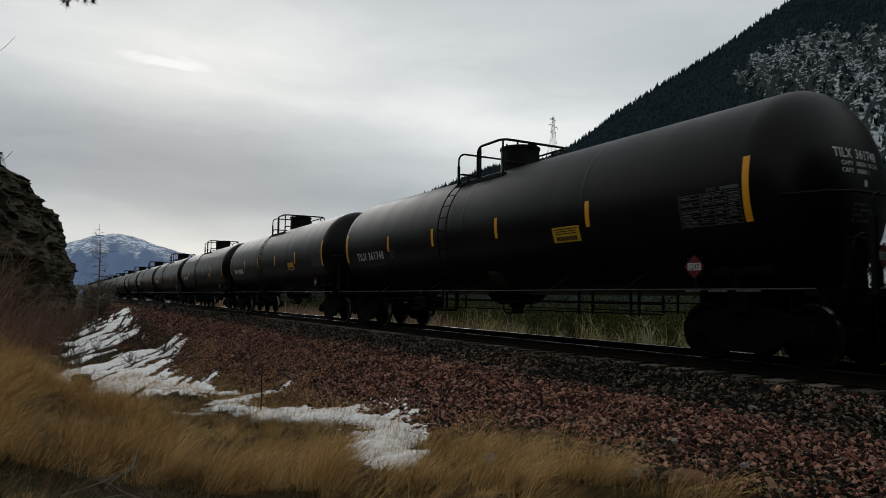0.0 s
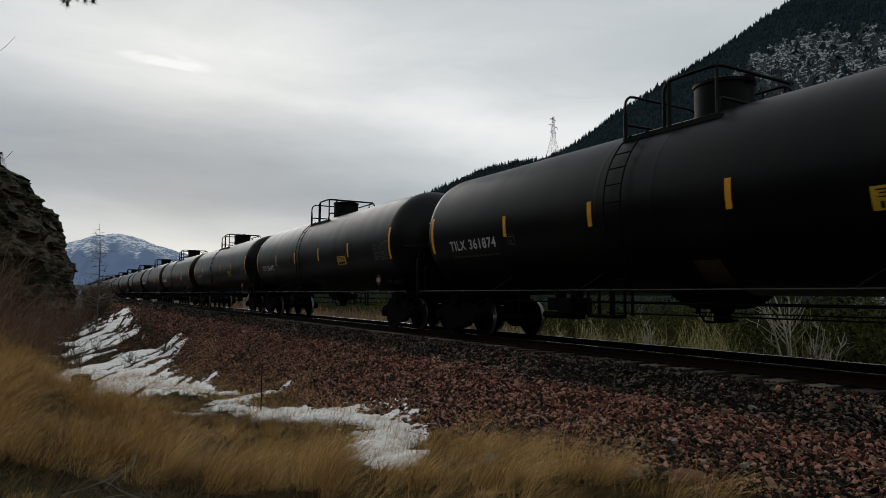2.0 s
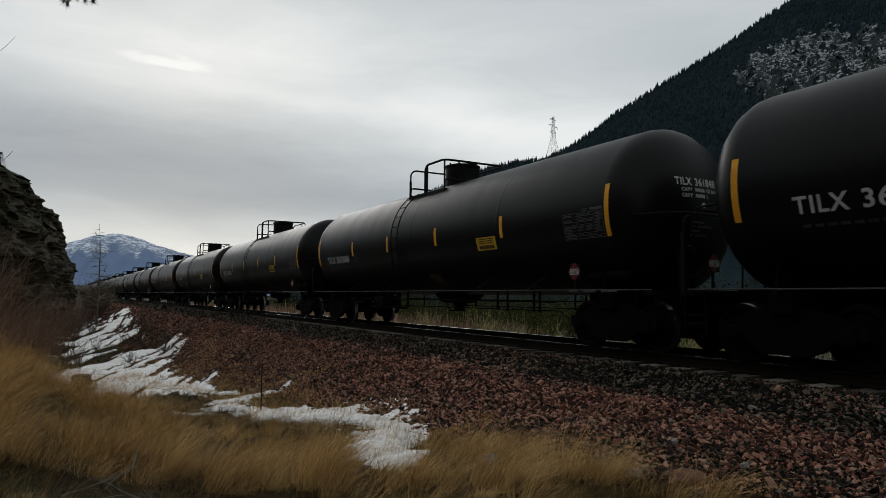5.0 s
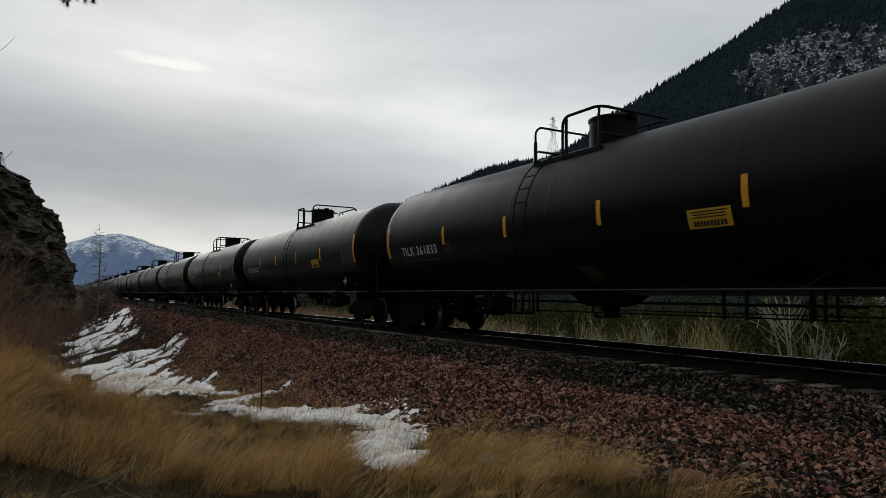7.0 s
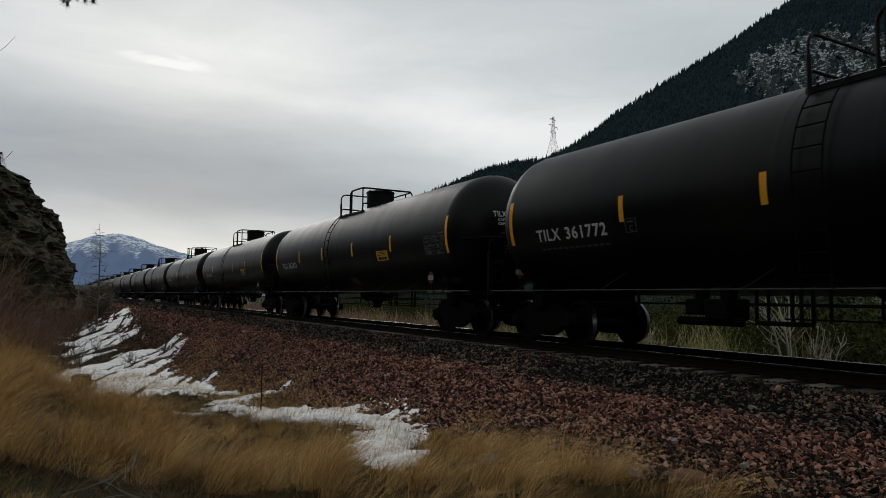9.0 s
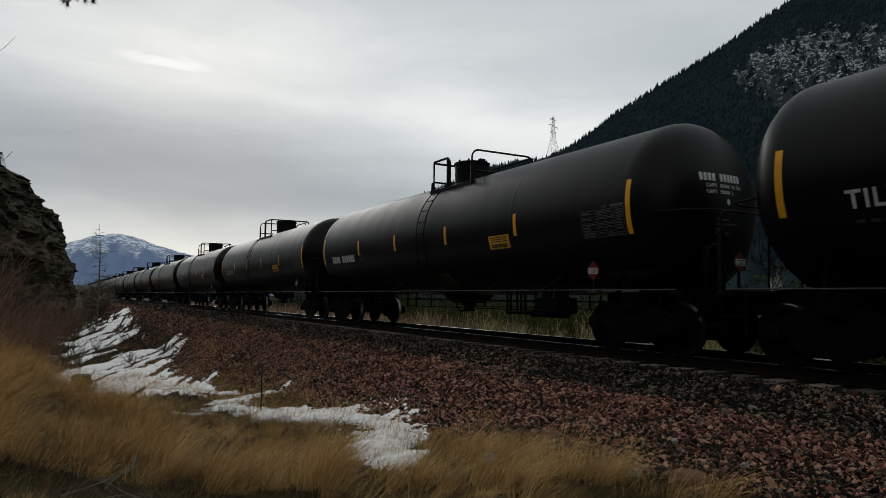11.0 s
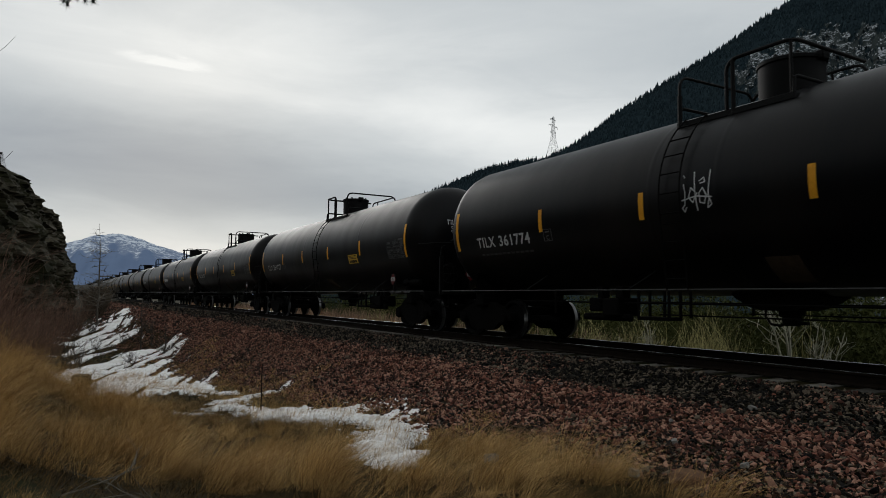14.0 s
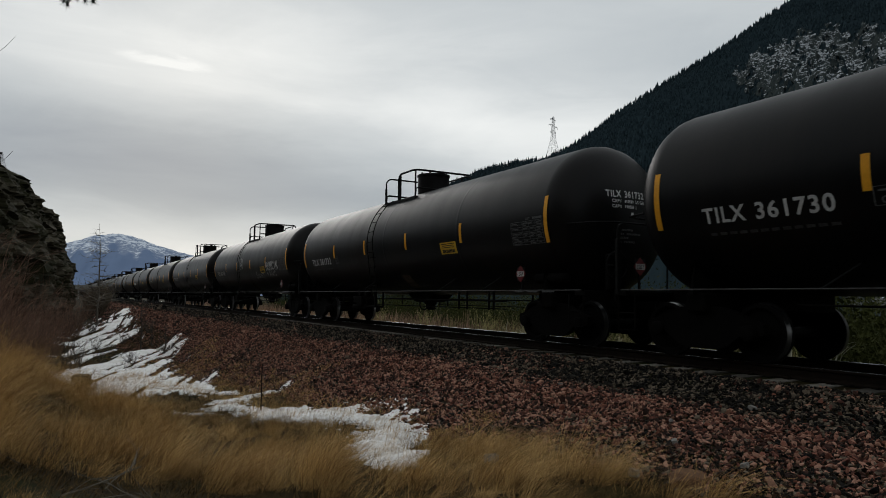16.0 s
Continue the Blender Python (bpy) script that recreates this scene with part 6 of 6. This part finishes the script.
def build_low_brush():
    """Dull evergreen brush on the low ground beyond the track, one loose heap of narrow leaves a bush."""
    rng = np.random.default_rng(140)
    forms = [clump_leaves(rng) for _ in range(6)]
    vs, fs, base = [], [], 0
    for i in range(400):
        y = -4 + 134 * rng.random() ** 1.8
        x = 16.8 + rng.random() ** 1.3 * 30 + np.interp(y, [14, 28], [0, 8])
        k = rng.uniform(0.75, 1.3) * (1 + (x - 17) / 60)
        a = rng.uniform(0, 6.28)
        v = forms[i % 6] * k
        c, s_ = math.cos(a), math.sin(a)
        v = np.stack([v[:, 0] * c - v[:, 1] * s_ + x, v[:, 0] * s_ + v[:, 1] * c + y, v[:, 2] + float(ground_z(x, y)) - 0.1], 1)
        vs.append(v)
        fs.append(np.arange(len(v)).reshape(-1, 3) + base)
        base += len(v)
    ob = new("low_brush", lump("low_brush", np.concatenate(vs), np.concatenate(fs), BUSH_GREEN))
    tagged(ob, "dull olive brush on the low ground beyond the track", "brush", kind="stuff")


def sapling_mesh(name, mat, seed, height, r, limbs=18):
    """A straight leader with thin level side branches."""
    rng = random.Random(seed)
    s = Shape()
    pts = [Vector((rng.gauss(0, 0.02) * height * 0.3, rng.gauss(0, 0.02) * height * 0.3, height * i / 6 - 0.05)) for i in range(7)]
    s.tube(pts, r, 6, r * 0.12, cap=False)
    for i in range(limbs):
        f = rng.uniform(0.15, 0.97)
        k = min(int(f * 6), 5)
        at = pts[k].lerp(pts[k + 1], f * 6 - k)
        a = rng.uniform(0, 6.28)
        ln = height * (0.27 * (1 - f) + 0.04) * rng.uniform(0.6, 1.2)
        twig(s, rng, at, (math.cos(a), math.sin(a), rng.uniform(-0.05, 0.35)), ln, r * 0.42 * (1.1 - f * 0.7), 1, 0.45, 0.03)
    me = bpy.data.meshes.new(name)
    me.from_pydata(s.v, [], s.f)
    me.materials.append(mat)
    return me


def leader_mesh(name, mat, seed, leaders, height, r):
    """A few upright stems that lean apart, each with limbs that climb steeply."""
    rng = random.Random(seed)
    s = Shape()
    for n in range(leaders):
        tilt, way = (0.05, 0.22, 0.32)[n], rng.uniform(0, 6.28)
        d = Vector((math.cos(way) * tilt, math.sin(way) * tilt, 1)).normalized()
        tall = height * rng.uniform(0.75, 1.0)
        pts = [Vector((0, 0, -0.05))]
        for i in range(7):
            d = (d + Vector((rng.gauss(0, 0.07), rng.gauss(0, 0.07), 0.06))).normalized()
            pts.append(pts[-1] + d * tall / 7)
        s.tube(pts, r, 5, r * 0.25, cap=False)
        for _ in range(9):
            f = rng.uniform(0.38, 0.95)
            k = min(int(f * 7), 6)
            a = rng.uniform(0, 6.28)
            twig(s, rng, pts[k].lerp(pts[k + 1], f * 7 - k), (math.cos(a) * 0.9, math.sin(a) * 0.9, 0.8), tall * (0.38 * (1 - f) + 0.1), r * 0.45 * (1.1 - f * 0.6), 1, 0.45, 0.1, 3, 4)
    me = bpy.data.meshes.new(name)
    me.from_pydata(s.v, [], s.f)
    me.materials.append(mat)
    return me


def clump_leaves(rng, leaves=820):
    p = rng.normal(0, 1, (leaves, 3)) * [0.6, 0.6, 0.5]
    p[:, 2] = np.abs(p[:, 2]) * 2.2 + 0.1
    d = rng.normal(0, 1, (leaves, 3)) * [1, 1, 0.7] + [0, 0, 1.3]
    d /= np.linalg.norm(d, axis=1)[:, None]
    e = np.cross(d, rng.normal(0, 1, (leaves, 3)))
    e /= np.linalg.norm(e, axis=1)[:, None]
    ln, w = rng.uniform(0.06, 0.16, (leaves, 1)), rng.uniform(0.018, 0.05, (leaves, 1))
    return np.stack([p - e * w, p + e * w, p + d * ln], 1).reshape(-1, 3)


build_shrubs()


# ---- pine whose lowest limb hangs into the view ----
def build_pine():
    tree = empty("pine_tree", pose(-2.6, 5.2, float(ground_z(-2.6, 5.2)) - 0.1), "tall pine with a drooping needled limb", "tree")
    part("trunk", Shape().tube([(0, 0, 0), (0.03, 0.02, 3), (0.0, 0.05, 6), (-0.05, 0.05, 10)], 0.16, 10, 0.05), TWIG_GREY, tree)
    rng = random.Random(8)
    nrng = np.random.default_rng(8)
    az, rise = sight((143 - 784) / 1178, (441 + 16) / 1178)
    tip = Vector((math.sin(az) * 6.4, math.cos(az) * 6.4, EYE[2] + rise * 6.4)) - Vector(tree.location)
    limbs = [((0.0, 0.03, 4.6), tip, 0.035)]
    for i in range(14):
        a, z = rng.uniform(1.6, 5.4), 4.2 + i * 0.42
        limbs.append(((0, 0.04, z), Vector((math.cos(a) * 1.7, math.sin(a) * 1.7, z + rng.uniform(-0.1, 0.4))), 0.03))
    wood, tufts = Shape(), []
    for p0, p1, r in limbs:
        p0 = Vector(p0)
        mid = (p0 + p1) / 2 + Vector((0, 0, 0.12))
        wood.tube([p0, mid, p1], r, 5, 0.008)
        for _ in range(14):
            b = mid.lerp(p1, rng.random())
            e = b + Vector((rng.gauss(0, 0.16), rng.gauss(0, 0.16), rng.uniform(0.02, 0.2)))
            wood.tube([b, e], 0.006, 3, 0.003)
            tufts.append((b, e))
    # the sprays that hang into the picture
    for px, py, ln in ((118, 10, 0.11), (112, 4, 0.08), (150, 3, 0.07), (166, 4, 0.07), (136, -2, 0.08)):
        az, rise = sight((px - 784) / 1178, (441 - py) / 1178)
        e = Vector((math.sin(az) * 6.4, math.cos(az) * 6.4, EYE[2] + rise * 6.4)) - Vector(tree.location)
        b = tip.lerp(e, 0.2) + Vector((0, 0, 0.03))
        wood.tube([tip, b, e], 0.006, 3, 0.003)
        tufts.append((e + Vector((rng.uniform(-0.02, 0.02), 0, ln)), e))
    part("limb", wood, TWIG_GREY, tree)
    vs = []
    for b, e in tufts:
        for _ in range(150):
            p = b.lerp(e, rng.random())
            d = Vector((rng.gauss(0, 1), rng.gauss(0, 1), rng.gauss(-0.2, 0.8))).normalized()
            sd = d.orthogonal().normalized() * 0.0024
            q = p + d * rng.uniform(0.03, 0.06)
            vs += [p - sd, p + sd, q]
    part("needles", lump("needles", [tuple(v) for v in vs], [(i, i + 1, i + 2) for i in range(0, len(vs), 3)], NEEDLES), NEEDLES, tree)


build_pine()


# ---- bare tree at the edge of the bank, small spruce on the bluff ----
def build_edge_trees():
    rng = random.Random(14)
    s = Shape()
    twig(s, rng, (0, 0, 0), (0.05, 0, 1), 3.6, 0.035, 3, 0.4, 0.06, 4, 5)
    me = bpy.data.meshes.new("bare_tree")
    me.from_pydata(s.v, [], s.f)
    me.materials.append(TWIG_GREY)
    plant("bare_tree", me, -1.95, 13.0, 1.1, 0.0, "slender leafless tree on the grassy bank", "tree", "")
    spruce = Shape()
    rng = random.Random(3)
    spruce.tube([(0, 0, -0.3), (0, 0, 1.7)], 0.05, 5, 0.01)
    me = spruce.mesh("trunk", TWIG_GREY)
    for x, y, z, sc in ((-3.42, 47, 7.75, 0.9), (-3.0, 48, 7.7, 0.4)):
        t = empty("small_spruce", Matrix.LocRotScale((x, y, z), None, (sc, sc, sc)), "small dark spruce on top of the bluff", "tree", "spruces on the bluff")
        part("trunk", me, TWIG_GREY, t)
        vs = []
        for i in range(900):
            h = rng.random() ** 0.8
            a, rad = rng.uniform(0, 6.28), 0.62 * (1 - h) * rng.uniform(0.2, 1) + 0.02
            p = Vector((math.cos(a) * rad, math.sin(a) * rad, 0.1 + 1.65 * h - 0.15 * rad))
            d = Vector((math.cos(a), math.sin(a), -0.25)) * rng.uniform(0.06, 0.16)
            sd = Vector((-math.sin(a), math.cos(a), 0)) * 0.02
            vs += [p - sd, p + sd, p + d]
        part("crown", lump("crown", [tuple(v) for v in vs], [(i, i + 1, i + 2) for i in range(0, len(vs), 3)], NEEDLES), NEEDLES, t)


build_edge_trees()


# ---- transmission tower on the ridge ----
def build_pylon():
    az, rise = sight((979 - 784) / 1178, (441 - 207) / 1178)
    r = 1030.0
    u = 0.97
    for _ in range(30):
        X, Y, Z = mountain_at(np.array([az]), np.array([u]))
        u += (r - math.hypot(X[0], Y[0])) / 1100
    top = EYE[2] + rise * r
    foot = float(Z[0]) - 1.0
    H = top - foot
    pylon = empty("transmission_tower", pose(float(X[0]), float(Y[0]), foot, 0, 0, 25), "grey lattice steel transmission tower on the wooded ridge", "transmission tower")
    prof = [(0.0, 8.5), (0.45, 3.0), (0.62, 2.2), (1.0, 1.1)]

    def half(f):
        return float(np.interp(f, [a for a, _ in prof], [b for _, b in prof]))

    body = Shape()
    levels = [0, 0.14, 0.27, 0.38, 0.48, 0.56, 0.63, 0.70, 0.77, 0.84, 0.91, 1.0]
    for sx, sy in ((-1, -1), (-1, 1), (1, 1), (1, -1)):
        body.tube([(sx * half(f), sy * half(f), f * H) for f in levels], 0.22, 4)
    for a, b in zip(levels, levels[1:]):
        ha, hb = half(a), half(b)
        for (x0, y0), (x1, y1) in (((-1, -1), (1, -1)), ((1, -1), (1, 1)), ((1, 1), (-1, 1)), ((-1, 1), (-1, -1))):
            body.tube([(x0 * ha, y0 * ha, a * H), (x1 * hb, y1 * hb, b * H)], 0.11, 3)
            body.tube([(x1 * ha, y1 * ha, a * H), (x0 * hb, y0 * hb, b * H)], 0.11, 3)
    part("mast", body, GALVANISED, pylon)
    for f, w in ((0.62, 9.5), (0.77, 15.0), (0.92, 9.5)):
        arm = Shape()
        hh = half(f)
        for s in (-1, 1):
            for y in (-hh, hh):
                arm.tube([(0, y, f * H), (s * w, 0, f * H + 0.4)], 0.22, 3)
                arm.tube([(0, y, f * H + 2.6), (s * w, 0, f * H + 0.4)], 0.2, 3)
            arm.tube([(s * w, 0, f * H + 0.4), (s * w, 0, f * H - 2.2)], 0.16, 4)
        part("cross_arm", arm, GALVANISED, pylon)


build_pylon()


# ---- road bridge far up the valley ----
def build_twigs():
    """Dead twigs lying in the trampled grass at the foot of the bank."""
    rng = random.Random(19)
    for x, y, turn_by, size in ((0.05, 5.0, 0.4, 0.5), (0.75, 4.75, 2.6, 0.6), (0.35, 5.6, 1.1, 0.45), (1.15, 4.5, 0.2, 0.4), (-0.2, 6.0, 2.0, 0.6), (0.6, 5.2, 3.6, 0.35)):
        s = Shape()
        twig(s, rng, (0, 0, 0), (1, 0, 0.25), size, 0.006, 2, 0.4, 0.0, 4, 4)
        me = bpy.data.meshes.new("dead_twig")
        me.from_pydata(s.v, [], s.f)
        me.materials.append(TWIG_LARCH)
        plant("dead_twig", me, x, y, 1.0, turn_by, "dead bare twig lying in trampled grass", "twig", "twigs in the grass", -0.02)


def build_bridge():
    bridge = empty("road_bridge", pose(6.5, 250, -1.6, 0, 0, -4), "pale concrete road bridge far up the valley", "bridge")
    part("deck", Shape().box(-9, 9, -2, 2, 3.6, 4.5, 0.1), PALE_STONE, bridge)
    part("parapet", Shape().box(-9, 9, -2.1, -1.9, 4.5, 5.3, 0.03), PALE_STONE, bridge)
    for x in (-7.5, -4.5, -1.5, 1.5, 4.5, 7.5):
        part("pier", Shape().box(x - 0.35, x + 0.35, -1.6, 1.6, -0.6, 3.6, 0.05), PALE_STONE, bridge)


# ---- loose things on the ground ----
def build_loose():
    rng = random.Random(77)

    def rock_mesh(name, mat, sx, sy, sz, seed, rough=0.18):
        bm = bmesh.new()
        bmesh.ops.create_icosphere(bm, subdivisions=3, radius=1.0)
        for v in bm.verts:
            k = 1 + rough * noise.fractal(v.co * 1.1 + Vector((seed, 0, 0)), 0.8, 2.0, 4) + 0.1 * noise.cell(v.co * 1.7 + Vector((seed, 3, 0)))
            p = v.co * k
            p = Vector([max(-0.75, min(0.75, c)) for c in p])
            v.co = Vector((p.x * sx, p.y * sy, p.z * sz))
        me = bpy.data.meshes.new(name)
        bm.to_mesh(me)
        bm.free()
        me.materials.append(mat)
        return me

    block = rock_mesh("ditch_block", ROCK, 0.33, 0.25, 0.27, 3.0, 0.08)
    ob = new("stone_block", block)
    ob.location = (0.62, 21.3, float(ground_z(0.62, 21.3)) + 0.14)
    tagged(ob, "squarish dark stone block at the edge of ditch snow", "stone")
    brown = new("boulder", rock_mesh("boulder", BOULDER, 0.27, 0.2, 0.15, 8.0, 0.2))
    brown.location = (4.72, 3.98, float(ground_z(4.72, 3.98)) - 0.02)
    brown.rotation_euler = (0.1, 0.05, 0.5)
    tagged(brown, "rounded tan-brown boulder at the gravel's edge", "boulder")
    pale = rock_mesh("pale_stone", PALE_STONE, 0.05, 0.042, 0.034, 5.0, 0.35)
    for x, y, s in ((7.3, 5.2, 1.15), (7.6, 3.75, 1.1), (5.6, 4.9, 1.0), (3.55, 5.25, 1.5), (6.35, 5.6, 0.8), (5.35, 3.9, 0.9), (4.4, 4.3, 1.4), (4.25, 4.45, 0.9), (7.0, 8.4, 0.9), (0.35, 20.6, 2.2), (0.15, 20.9, 1.7)):
        ob = new("pale_stone", pale)
        ob.matrix_basis = Matrix.LocRotScale((x, y, float(ground_z(x, y)) + 0.04 * s), Euler((rng.gauss(0, 0.3), rng.gauss(0, 0.3), rng.uniform(0, 6))), (s, s, s))
        tagged(ob, "pale loose stone among darker gravel", "stone", "pale stones")
    stake = new("dry_stalk", Shape().tube([(0, 0, -0.05), (0.005, 0, 0.3), (-0.004, 0.01, 0.6), (0.012, 0, 0.86)], 0.011, 6, 0.006).mesh("dry_stalk", RAIL_STEEL))
    stake.location = (3.1, 11.7, float(ground_z(3.1, 11.7)))
    tagged(stake, "upright thin dark dry stalk standing in snow", "stalk")
    reed = new("bent_reed", Shape().tube([(0.62, -0.25, -0.02), (0.45, -0.15, 0.22), (0.2, -0.05, 0.36), (-0.1, 0.05, 0.42)], 0.008, 5, 0.003).mesh("bent_reed", STRAW_DARK))
    reed.location = (1.55, 13.2, float(ground_z(1.55, 13.2)))
    tagged(reed, "bent dry reed arching over ditch snow", "stalk")


PALE_STONE = material("pale_limestone", (0.14, 0.135, 0.125), (0.26, 0.25, 0.23), 8, 0.8, bump=0.3)
build_loose()
build_bridge()
build_twigs()


# ---- movement ----
def motions():
    times = [0.0, 2.0, 4.0, 6.0, 8.0, 10.0, 12.0, 14.0, 16.0]
    for k, car in CARS.items():
        walk(car, [(t, pose(TRACK_X, car_y(k, t), 0)) for t in times])
    # all wheelsets turn alike: a front and a rear one share their keys with the others
    shared = {}
    for car in CARS.values():
        for truck in (c for c in car.children if c.name.startswith("truck")):
            for ws in (c for c in truck.children if c.name.startswith("wheelset")):
                y = round(ws.location.y, 3)
                if y not in shared:
                    rows = [(i / FPS, pose(0, y, 0.457, -math.degrees((car_y(0, i / FPS) - car_y(0, 0)) / 0.457))) for i in range(16 * FPS + 1)]
                    walk(ws, rows)
                    shared[y] = ws.animation_data
                else:
                    ws.rotation_mode = "QUATERNION"
                    keys = ws.animation_data_create()
                    keys.action, keys.action_slot = shared[y].action, shared[y].action_slot


motions()
